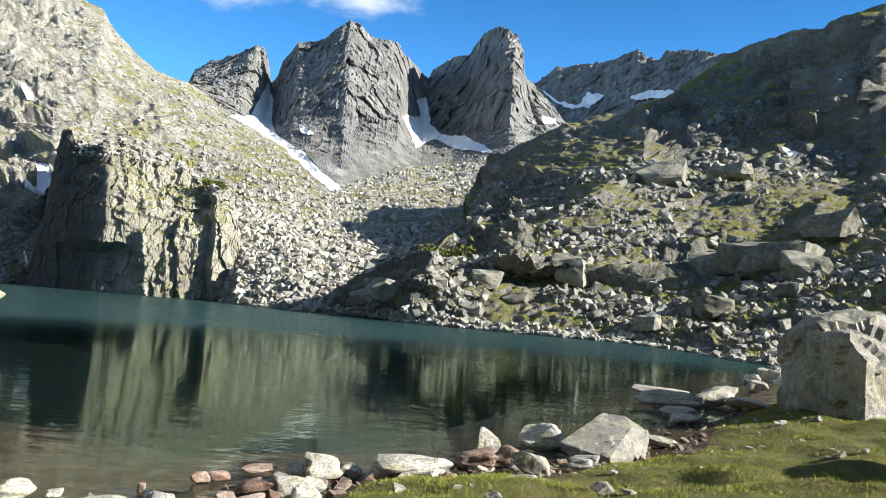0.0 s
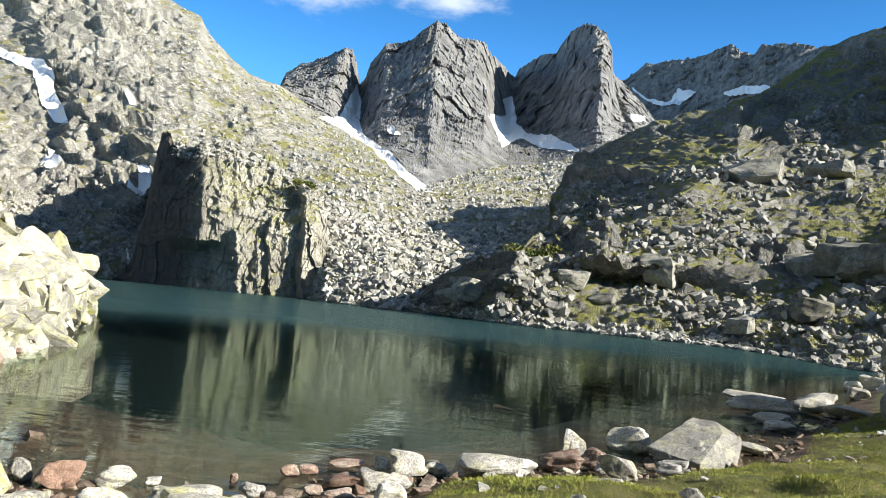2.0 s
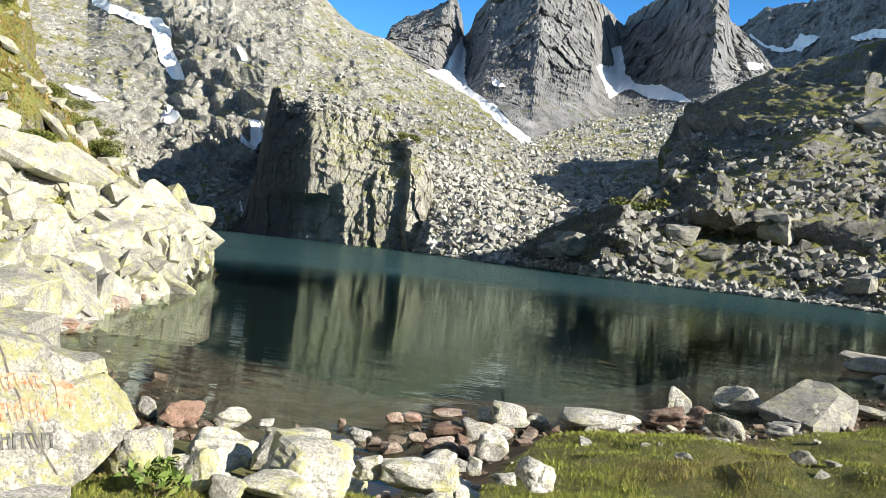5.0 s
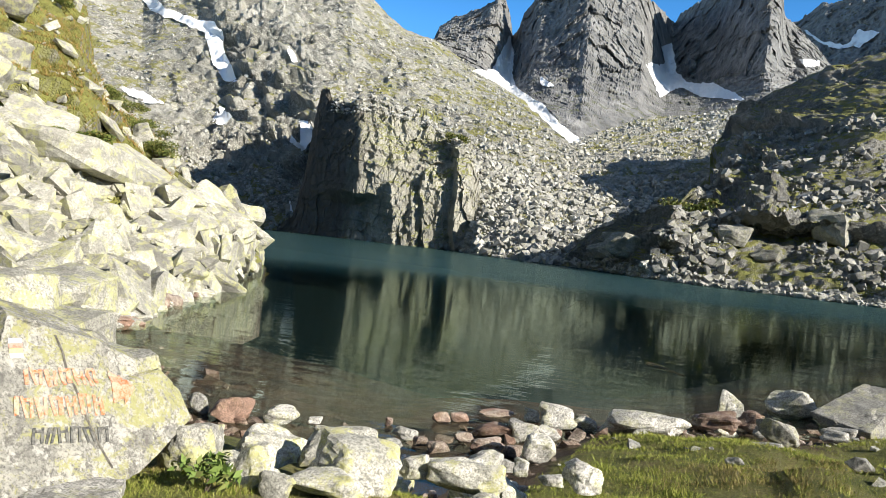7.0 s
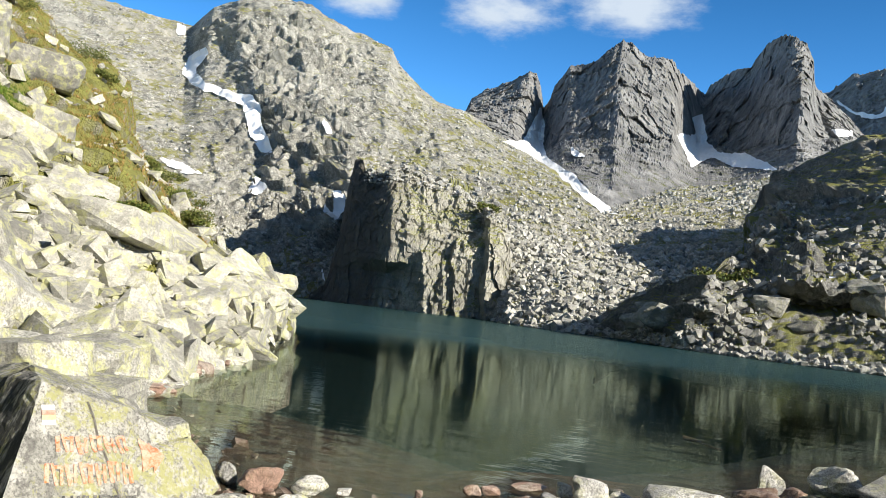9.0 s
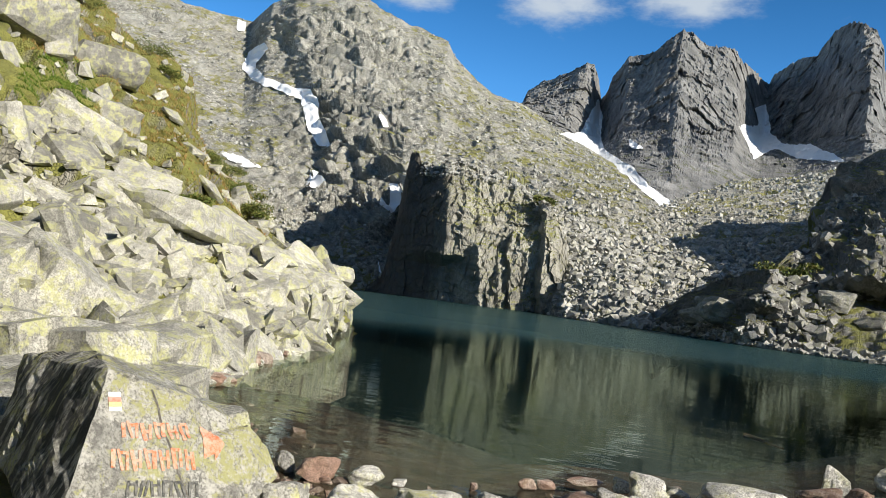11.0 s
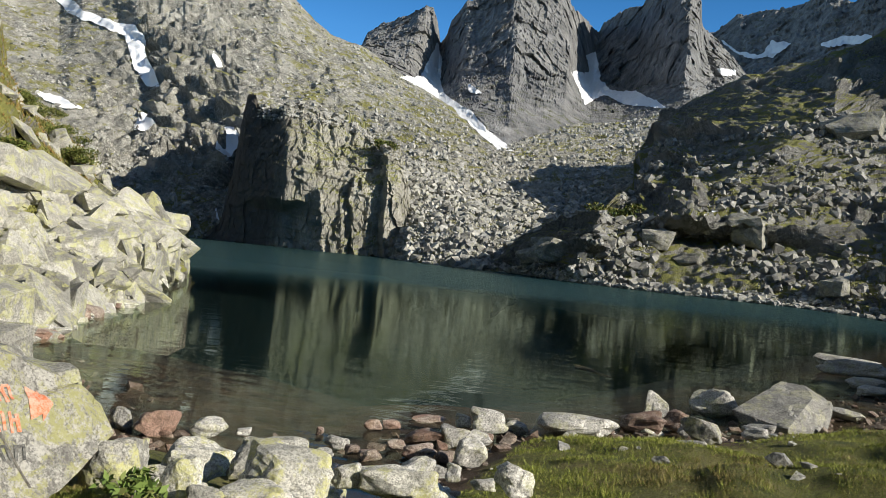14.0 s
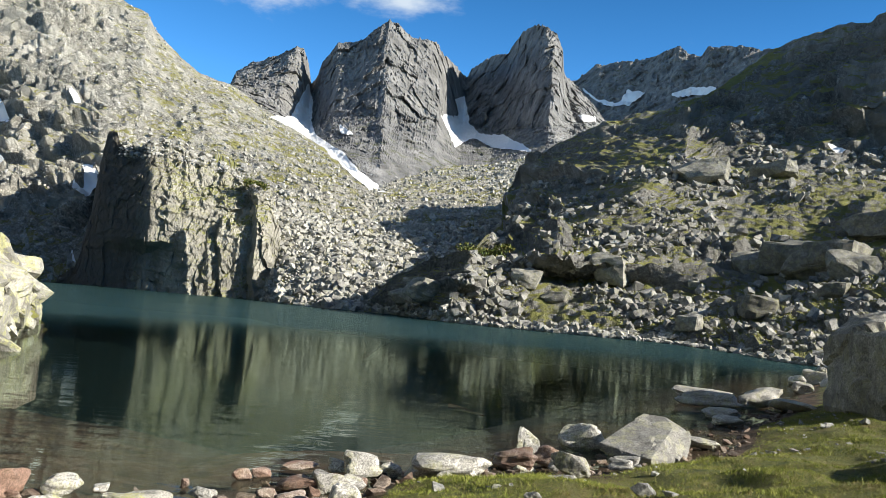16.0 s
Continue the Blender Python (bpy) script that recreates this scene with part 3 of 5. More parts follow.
# ---- the mountains ----
def relief_peaks(p, az, lev):
    el = elevation(p)
    w = az + 0.75 * fbm(p / 26.0, 4, 0.55, 2) + 0.2 * facets(p / 9.0, 4)
    main = [spur(w, el, [(7.9, 19), (8.2, 17.6), (9.3, 16.3), (8.8, 15), (10.0, 13.6), (9.1, 12.2), (9.9, 11), (8.6, 9)], 3.6, 6.0, 8), spur(w, el, [(12.1, 16.5), (12.2, 12), (11.6, 10.5)], 0.4, 4.0, 6),
            spur(w, el, [(14.4, 16), (14.6, 12)], 1.6, 1.2, 4), spur(w, el, [(-3.6, 19.5), (-3.9, 15), (-4.4, 12)], 5.0, 1.6, 26), spur(w, el, [(0.9, 14.4), (0.7, 11.8)], 0.5, 1.4, 12, 0.3), spur(w, el, [(-5.8, 14.5), (-6.6, 11.5)], 0.8, 2.0, 16)]
    side = [spur(w, el, [(5.0, 17.6), (4.4, 15), (3.6, 12)], 0.8, 1.4, 3), spur(w, el, [(6.4, 17), (6.6, 13)], 0.4, 1.2, 2.2), spur(w, el, [(10.9, 15.8), (10.6, 12)], 0.4, 1.2, 2.2), spur(w, el, [(7.4, 17.4), (7.6, 14)], 0.3, 0.8, 1.6),
            spur(w, el, [(16.4, 15), (16.2, 12.5)], 0.6, 1.5, 2), spur(w, el, [(9.8, 11.2), (9.2, 8.4)], 1.2, 1.6, 5, 0.3), spur(w, el, [(5.4, 12.2), (5.0, 9.6)], 1.4, 1.8, 4, 0.4), spur(w, el, [(7.4, 12.0), (7.2, 9)], 0.9, 1.2, 5, 0.3)]
    tilted = p + np.stack([0.12 * p[:, 2], 0 * az, 0 * az], 1)
    b = facets(tilted / np.array([12.0, 12.0, 15.0]), 11, 0.9)
    c = facets(tilted / np.array([4.0, 4.0, 7.5]), 13, 0.6)
    d = facets(tilted / np.array([1.7, 1.7, 2.6]), 14, 0.6)
    cracks = fbm(np.stack([az * 2.2 + p[:, 2] / 60.0, p[:, 2] / 45.0, 0 * az], 1), 4, 0.6, 3, True)
    fine = fbm(p / 2.2, 3, 0.6, 21)
    step = p[:, 2] / 9.0 + 1.5 * fbm(p / 35.0, 3, 0.5, 48) + 0.02 * p[:, 0]
    ledge = 0.5 - (step - np.floor(step))
    low = np.clip((13.2 - el) / 0.8, 0, 1)
    hold = np.where(lev > 2.0, 0.3, 1.0) * np.clip(lev / 0.9, 0.2, 1.0)
    return (2.6 * b + 1.1 * c + 0.45 * d + 1.2 * cracks + 0.5 * fine + (0.2 + 0.9 * low) * ledge) * hold, (0.4 * c + 0.2 * d + 0.3 * fine) * hold, np.maximum.reduce(main) + sum(side)


CREST_PEAKS = [
    (26, 10, 480), (18.1, 13.2, 530), (17.8, 14.0, 528), (16.7, 14.8, 518), (15.9, 15.1, 508), (14.8, 15.7, 495), (13.9, 16.2, 486), (13.4, 16.1, 486),
    (13.0, 15.2, 505), (12.7, 13.9, 520), (12.3, 14.6, 500), (12.1, 15.4, 480), (11.1, 16.8, 470), (9.9, 16.9, 465), (9.2, 17.4, 460), (8.5, 18.1, 460), (7.7, 18.7, 460),
    (6.9, 18.3, 465), (6.1, 17.7, 470), (4.9, 17.7, 480), (4.3, 17.5, 490), (3.6, 16.7, 510), (2.9, 16.2, 540), (2.2, 15.5, 590)]
CREST_PEAKS += [
    (1.93, 15.37, 593), (1.66, 15.95, 599), (1.11, 16.39, 585), (0.54, 16.68, 573), (-0.30, 17.02, 556), (-0.81, 17.05, 546), (-0.98, 17.39, 543), (-1.43, 18.06, 533), (-1.73, 18.62, 526),
    (-2.21, 18.93, 516), (-2.97, 19.17, 500), (-3.49, 18.97, 491), (-4.07, 18.59, 483), (-4.34, 18.17, 482), (-4.61, 17.63, 484), (-4.77, 16.18, 491), (-4.99, 15.75, 521), (-5.40, 15.47, 560),
    (-6.1, 14.9, 560), (-7.8, 13.1, 560), (-12, 10, 560)]
peaks = Sheet("mountain_peaks", [
    [(26, 8, 330), (18, 12.0, 330), (14.8, 10.5, 320), (10.8, 8.6, 290), (7.5, 7.2, 270), (3.8, 8.2, 300), (-0.2, 8.4, 310), (-2.9, 9.2, 310), (-6.3, 10.5, 330), (-12, 9, 340)],
    [(26, 9, 400), (18, 12.9, 400), (14.8, 12.0, 410), (12.5, 11.2, 450), (11, 12, 400), (7.5, 12.4, 370), (3.8, 12.6, 410), (2, 12.2, 520), (-0.2, 11.8, 480), (-4, 12.5, 420), (-6.3, 12.6, 440), (-12, 9.5, 440)],
    CREST_PEAKS], 22, -11, 0.05, (70, 130), relief_peaks, M_PEAK, "jagged grey granite peaks with shaded faces above the cirque", "mountain", back=1.0, upright=True)

def relief_far(p, az, lev):
    b, c = facets(p / np.array([22.0, 22.0, 14.0]), 11), facets(p / np.array([7.0, 7.0, 6.0]), 13)
    ribs = fbm(np.stack([az * 0.9, p[:, 2] / 60.0, 0 * az], 1), 4, 0.55, 3, True)
    return 3.0 * b + 2.0 * c + 4.0 * ribs, 0.6 * c, 0 * az


far_ridge = Sheet("mountain_far_ridge", [
    [(0, 11, 870), (-8, 12, 720), (-20, 12, 520)],
    [(0, 13.5, 970), (-8, 14.2, 820), (-20, 14.5, 600)],
    [(0, 14.5, 1050), (-5.7, 15.6, 960), (-7.0, 16.6, 935), (-9.1, 16.9, 895), (-10.8, 17.2, 862), (-12.5, 17.9, 830), (-13.1, 17.4, 818), (-13.9, 17.2, 803), (-14.4, 17.9, 793),
     (-16.6, 17.8, 752), (-18.3, 17.6, 720), (-24, 17, 620)]], 0, -23, 0.08, (30, 50), relief_far, M_PEAK, "distant blue-grey rocky ridge with old snow below it", "mountain", back=0.8, upright=True)


def relief_valley(p, az, lev):
    el = elevation(p)
    w = az + 0.7 * fbm(p / 26.0, 4, 0.55, 31) + 0.2 * facets(p / 12.0, 32)
    ribs = [spur(w, el, [(34.6, 18.5), (33.8, 15), (33.0, 13), (31.0, 11.2), (29.8, 9.2)], 1.2, 8.0, 8.0), spur(w, el, [(30.2, 16.5), (29.6, 13)], 0.5, 3.0, 6, 1.2), spur(w, el, [(27.2, 12.4), (26.8, 10.6)], 0.4, 2.0, 5.5, 0.4),
            spur(w, el, [(30.9, 9.2), (30.6, 6.6)], 0.7, 2.0, 4.6, 0.4), spur(w, el, [(31.2, 4.6), (30.8, 3.2)], 0.5, 1.8, 3.4, 0.3), spur(w, el, [(28.8, 9.8), (28.4, 7.4)], 0.6, 1.6, 4.6, 0.5), spur(w, el, [(28.4, 6.6), (28.2, 4.8)], 0.6, 1.6, 3.4, 0.3),
            spur(w, el, [(26.4, 9.6), (26.0, 7.2)], 0.6, 1.8, 4.2, 0.4), spur(w, el, [(36.4, 9.0), (36.0, 6.8)], 0.5, 1.2, 2.4, 0.4), spur(w, el, [(34.6, 8.8), (34.2, 6.6)], 0.4, 1.3, 2.4, 0.4), spur(w, el, [(38.0, 10.4), (37.6, 9.4)], 0.5, 1.2, 1.6, 0.4),
            spur(w, el, [(23.6, 12.4), (23.2, 10.8)], 0.3, 1.2, 1.8, 0.4), spur(w, el, [(20.0, 11.6), (19.4, 10.0)], 0.3, 1.4, 1.8, 0.4), spur(w, el, [(16.4, 12.6), (15.6, 11.2)], 0.3, 1.5, 1.8, 0.4), spur(w, el, [(13.4, 5.4), (12.8, 3.4)], 0.3, 1.4, 2.4, 0.4), spur(w, el, [(11.8, 4.4), (11.2, 2.6)], 0.3, 1.4, 2.2, 0.4), spur(w, el, [(10.4, 3.0), (10.0, 1.4)], 0.3, 1.2, 1.6, 0.4),
            spur(w, el, [(21.8, 15.0), (21.2, 13.6)], 0.3, 1.6, 1.8, 0.4), spur(w, el, [(25.2, 16.6), (24.4, 14.8)], 0.4, 2.0, 2.2, 0.5), spur(w, el, [(17.6, 9.4), (17.0, 8.6)], 0.3, 1.2, 1.5, 0.3)]
    ribs.append(spur(w, el, [(25.8, 10.2), (25.4, 7.2)], 2.6, 3.0, 8.0, 0.5))
    b = facets(p / np.array([11.0, 11.0, 6.0]), 33)
    c = facets(p / np.array([3.6, 3.6, 2.4]), 35)
    d = facets(p / np.array([1.3, 1.3, 1.0]), 36)
    fine = fbm(p / 3.0, 3, 0.6, 37)
    crag = np.clip(1.4 - np.abs(az - 29.6) / 4.6, 0, 1) * np.clip((el - 2.6) / 0.8, 0, 1)
    top = np.clip((el - 13.0) / 2.0, 0, 1) * np.clip((az - 25) / 4, 0, 1)
    patch = np.clip(fbm(p / 30.0, 3, 0.5, 39) * 3 - 0.1, 0, 1) * np.clip((az - 17) / 3, 0, 1)
    rough = np.clip(0.1 + 0.95 * crag + 0.3 * top + 0.35 * patch, 0, 1.1)
    step = p[:, 2] / 4.5 + 1.6 * fbm(p / 20.0, 3, 0.5, 38)
    ledge = 0.5 - (step - np.floor(step))
    return rough * (2.6 * b + 1.6 * c + 1.8 * ledge) + 0.15 * c + 0.25 * d + 0.25 * fine, 0.2 * d + 0.2 * fine, np.maximum.reduce(ribs)


valley = Sheet("valley_slope", [
    [(66, -0.8, 150), (30, -0.8, 157), (27, -0.75, 165), (25.4, -0.85, 162), (21.5, -0.9, 156), (17.5, -0.95, 146), (15.4, -1.0, 138), (13.6, -1.1, 116), (9.7, -1.2, 106), (6, -1.25, 102), (2, -1.4, 90), (-3, -1.5, 82)],
    [(66, 4, 200), (33, 2.4, 195), (30, 2.8, 200), (26, 3.6, 192), (21.5, 4.6, 186), (17.5, 4.4, 176), (13.6, 3.6, 152), (9.7, 2.6, 138), (6, 2.4, 138), (2, 2.5, 140), (-3, 3, 140)],
    [(66, 11, 300), (37, 7.4, 270), (32, 6.6, 258), (28, 8.6, 250), (25, 9.0, 242), (21, 8.8, 230), (17.5, 7.6, 218), (14, 6.8, 204), (11, 5.6, 190), (7.2, 4.9, 190), (3, 5.8, 200), (-3, 7, 210)],
    [(66, 17, 420), (42.6, 16.5, 420), (40.1, 16.3, 425), (38.7, 16.2, 430), (37.2, 16.1, 430), (36.0, 17.5, 400), (34.2, 18.3, 388), (32.4, 18.8, 380), (30.1, 19.0, 375), (29.2, 18.6, 372), (27.6, 17.8, 368),
     (25.9, 17.4, 365), (23.7, 16.8, 360), (23.2, 15.9, 358), (21.4, 14.4, 354), (20.1, 13.6, 352), (18.1, 13.2, 348), (14.8, 11.4, 340), (10.8, 9.4, 310), (7.5, 7.6, 280), (3.8, 9.2, 320), (-0.2, 9.6, 330), (-3, 10.4, 330)]],
    52, -3, 0.115, (50, 80, 160), relief_valley, M_SLOPE, "rocky mountainside of pale granite slabs, scree and dry turf", "mountainside", back=0.5, soft=(1, 0))

def relief_cliff(p, az, lev):
    el = elevation(p)
    w = az + 0.35 * fbm(p / 5.0, 4, 0.6, 41) + 0.16 * facets(p / np.array([3.0, 3.0, 4.5]), 42)
    main = [spur(w, el, [(22.7, 9.5), (22.4, 5), (22.4, 2.4)], 3.6, 9.0, 4.0), spur(w, el, [(20.2, 3.2), (19.2, -2)], 2.0, 4.0, 4.6, 0.4), spur(w, el, [(15.7, 7.4), (15.6, 4), (15.3, -2)], 0.5, 2.2, 4.4, 0.1),
            spur(w, el, [(17.9, 3.9), (17.4, -2)], 0.3, 2.6, 3.8, 0.25), spur(w, el, [(18.2, 8.6), (17.9, 6.6)], 0.4, 1.8, 2.8, 0.4)]
    side = [spur(w, el, [(24.6, 9), (24.3, 6.4)], 0.4, 1.0, 0.9, 0.3), spur(w, el, [(21.5, 8.6), (21.2, 4.4)], 0.2, 0.7, 0.6, 0.4), spur(w, el, [(20.4, 8.4), (20.1, 4.6)], 0.2, 0.7, 0.6, 0.3), spur(w, el, [(19.4, 8), (19.1, 5.2)], 0.2, 0.8, 0.6, 0.3),
            spur(w, el, [(18.6, 2.4), (18.3, -1)], 0.2, 0.5, 0.5, 0.3), spur(w, el, [(16.8, 3), (16.5, -1)], 0.2, 0.7, 0.5, 0.4)]
    stand = np.maximum.reduce(main) + sum(side)
    b = facets(p / np.array([3.2, 3.2, 5.5]), 43, 0.7)
    c = facets(p / np.array([1.2, 1.2, 2.8]), 45, 0.4)
    d = facets(p / np.array([0.5, 0.5, 0.8]), 46, 0.5)
    fine = fbm(p / np.array([1.2, 1.2, 1.5]), 4, 0.6, 47)
    step = p[:, 2] / 2.3 + 1.1 * fbm(p / 6.0, 3, 0.5, 48) + 0.05 * p[:, 0]
    up = step - np.floor(step)
    ledge = np.where(up < 0.8, 0.5 - up / 0.8, (up - 0.8) / 0.2 - 0.5)
    sunny = np.clip((24.0 - az) / 2.0, 0.85, 1)
    return sunny * (0.6 * b + 0.32 * c + 0.12 * d + 0.2 * fine + 0.35 * ledge), 0.3 * c + 0.12 * d + 0.2 * fine + np.clip((lev - 1.6) / 0.4, 0, 1) * (0.9 * facets(p / 4.0, 49) + 0.6 * facets(p / 1.7, 50)), stand


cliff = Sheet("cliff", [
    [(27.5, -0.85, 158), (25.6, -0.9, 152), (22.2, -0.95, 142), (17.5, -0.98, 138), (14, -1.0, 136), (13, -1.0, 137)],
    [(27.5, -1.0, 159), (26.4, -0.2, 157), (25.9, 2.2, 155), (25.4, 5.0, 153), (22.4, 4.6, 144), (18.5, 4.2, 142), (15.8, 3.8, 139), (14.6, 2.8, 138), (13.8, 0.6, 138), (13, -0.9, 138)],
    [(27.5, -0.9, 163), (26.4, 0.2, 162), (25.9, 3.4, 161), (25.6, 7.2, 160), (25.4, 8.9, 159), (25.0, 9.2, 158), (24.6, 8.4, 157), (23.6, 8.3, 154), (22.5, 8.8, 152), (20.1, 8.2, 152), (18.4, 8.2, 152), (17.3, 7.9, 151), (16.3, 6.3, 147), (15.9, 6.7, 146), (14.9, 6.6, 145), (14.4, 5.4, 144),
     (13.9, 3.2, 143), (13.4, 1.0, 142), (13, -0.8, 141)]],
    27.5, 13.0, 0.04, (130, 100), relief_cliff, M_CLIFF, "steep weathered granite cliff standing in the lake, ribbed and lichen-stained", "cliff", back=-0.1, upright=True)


def relief_moraine(p, az, lev):
    el = elevation(p)
    w = az + 0.6 * fbm(p / 18.0, 4, 0.55, 51) + 0.2 * facets(p / 8.0, 52)
    ribs = [spur(w, el, [(-13.6, 14.5), (-13.0, 11.6), (-12.2, 9.4)], 10.5, 14.0, 25, 3.0), spur(w, el, [(-26.5, 19.5), (-25.0, 15), (-23.5, 13.6)], 7.5, 5.0, 13, 2.5), spur(w, el, [(-12.5, 9.8), (-8.6, 7.2), (-5.4, 5), (-3.8, 3.4)], 8.0, 15.0, 22, 1.5),
            spur(w, el, [(-7.0, 6.4), (-6.8, 4.4)], 1.2, 2.0, 4, 0.5), spur(w, el, [(-18.6, 12.6), (-18.0, 11.2)], 0.8, 2.6, 4, 0.5), spur(w, el, [(-20.0, 16.8), (-19.4, 13.4)], 1.0, 2.0, 5, 0.8),
            spur(w, el, [(1.0, 2.8), (0.8, 1.0)], 2.4, 1.6, 4, 0.5), spur(w, el, [(-24.6, 8.4), (-24.2, 6.6)], 1.6, 2.0, 5, 0.6), spur(w, el, [(-28.6, 11.0), (-28.2, 8.0)], 2.0, 2.0, 7, 0.6)]
    hum = fbm(p / np.array([16.0, 16.0, 12.0]), 4, 0.5, 55)
    b = facets(p / np.array([7.0, 7.0, 4.0]), 53)
    c = facets(p / np.array([2.4, 2.4, 1.6]), 54)
    d = facets(p / np.array([0.9, 0.9, 0.7]), 56)
    fine = fbm(p / 2.0, 3, 0.6, 57)
    crag = np.clip((el - 11.0) / 1.5, 0, 1)
    nose = np.clip(1.3 - np.abs(az + 3.2) / 2.6, 0, 1) * np.clip((el - 2.6) / 0.8, 0, 1)
    rock = np.clip(np.maximum(0.7 * crag, nose) + np.clip(2.4 * fbm(p / 14.0, 3, 0.5, 59) - 0.2, 0, 0.6), 0.12, 1)
    step = p[:, 2] / 3.6 + 1.4 * fbm(p / 16.0, 3, 0.5, 58)
    ledge = 0.5 - (step - np.floor(step))
    return 0.9 * hum + rock * (1.7 * b + 1.0 * c + 1.1 * ledge) + 0.25 * d + 0.25 * fine, 0.9 * hum + 0.15 * d + 0.2 * fine, np.maximum.reduce(ribs)


moraine = Sheet("moraine_slope", [
    [(7.5, -1.25, 103), (6, -1.25, 102), (2.3, -1.45, 86), (-1.3, -1.55, 81), (-4.7, -1.6, 78.5), (-10, -1.6, 76), (-12.6, -1.68, 75), (-16.3, -1.85, 68), (-19.8, -2.2, 57.5), (-22.9, -2.3, 54), (-26, -2.3, 48), (-34, -2.2, 40), (-62, -1.6, 35)],
    [(7.5, -1.0, 104), (6, 0.2, 103.5), (3.2, 1.5, 93), (0, 1.7, 90), (-5, 1.5, 92), (-10, 1.6, 92), (-16, 1.4, 86), (-23, 0.8, 74), (-30, 0.6, 62), (-62, 0.6, 50)],
    [(7.5, -0.9, 105), (6, 0.5, 104.5), (3.2, 2.2, 97), (0.9, 3.0, 96), (-1.3, 4.2, 146), (-5, 5.3, 136), (-10, 5.5, 124), (-16, 5.5, 118), (-23, 5.0, 102), (-30, 5, 88), (-62, 4, 75)],
    [(7.5, -0.8, 106), (6, 0.7, 106), (3.2, 2.4, 99), (0.9, 3.3, 99), (-1.2, 5.0, 156), (-1.7, 7.0, 166), (-2.4, 8.6, 170), (-5, 9.2, 158), (-10, 9.6, 155), (-16, 10.0, 160), (-23, 10.2, 150), (-30, 10, 145), (-36, 8, 130), (-62, 6, 100)],
    [(7.5, -0.7, 107), (5.5, 1.0, 107), (3.2, 2.6, 101), (0.9, 3.6, 102), (-1.3, 5.4, 158), (-1.7, 7.4, 170), (-2.2, 9.3, 178), (-2.9, 10.2, 180), (-4.0, 11.0, 179), (-6.3, 12.2, 178), (-7.8, 12.9, 178), (-10.9, 13.6, 186), (-14.2, 14.6, 196),
     (-15.3, 15.3, 197), (-16.7, 16.4, 197), (-18.4, 17.5, 195), (-20.2, 18.4, 192), (-22.2, 18.9, 186), (-24.2, 19.1, 180), (-25.2, 19.5, 176), (-27.7, 20.2, 168), (-30, 19, 160), (-36, 12, 155), (-62, 9, 120)]],
    7.5, -60, 0.12, (40, 60, 80, 90), relief_moraine, M_MORAINE, "moraine slope of turf and boulders under a shaded crag", "mountainside", back=0.35, soft=(2, 0))


def relief_near(p, az, lev):
    hum = fbm(p / np.array([7.0, 7.0, 6.0]), 4, 0.5, 61)
    b, _ = blocks(p / np.array([1.8, 1.8, 1.4]), 63)
    fine = fbm(p / 1.2, 2, 0.5, 67)
    return 0.7 * hum + 0.35 * b + 0.25 * fine, 0.5 * hum + 0.3 * b + 0.2 * fine, 0 * az


near_slope = Sheet("near_slope", [
    [(27.9, -3.4, 37), (29.2, -3.6, 33), (31.3, -5.3, 24), (34.5, -6.2, 20), (35.8, -7.2, 17.2), (38.8, -7.8, 15.5), (43, -8, 13), (55, -7, 11), (80, -6, 10)],
    [(27.9, -3.2, 37.4), (29.2, -2.2, 35), (31.3, -2.2, 28), (34.5, -1.6, 26), (38.8, -1.0, 24), (43, -0.5, 23), (55, 0.5, 22), (80, 1, 22)],
    [(27.9, -3.0, 38), (28.3, -2.4, 38), (29.6, -0.9, 41), (30.5, -0.1, 43), (32.4, 0.8, 45), (33.9, 1.2, 46), (34.8, 2.5, 48), (35.4, 3.8, 50), (37.4, 5.4, 54), (38.6, 6.8, 57), (39.4, 7.8, 58), (40.1, 10.2, 62),
     (40.6, 11.9, 64), (42.1, 12.7, 65), (44.2, 13.2, 66), (45.2, 13.9, 66), (45.7, 14.6, 66), (47.4, 15.6, 66), (52, 18, 66), (60, 20, 64), (80, 20, 60)]],
    78, 27.9, 0.11, (50, 120), relief_near, M_NEARSLOPE, "steep near slope of lichened boulders and rusty turf", "mountainside", back=0.3, soft=(2, 0))

# Added out of view to cut sky light from behind, below the sun's height
sky_blocker = Sheet("mountain_rear", [
    [(-300, -0.5, 60), (-180, -0.5, 55), (-58, -0.5, 60)],
    [(-300, 8, 110), (-180, 9, 110), (-58, 6, 100)],
    [(-300, 20, 190), (-260, 26, 190), (-200, 27, 190), (-160, 24, 190), (-132, 16, 200), (-108, 12, 200), (-84, 10, 180), (-58, 9, 150)]],
    -58, -300, 1.0, (12, 24), relief_near, M_MORAINE, "added rocky slopes behind the bank, out of view, blocking sky light", "mountainside", back=0.3)

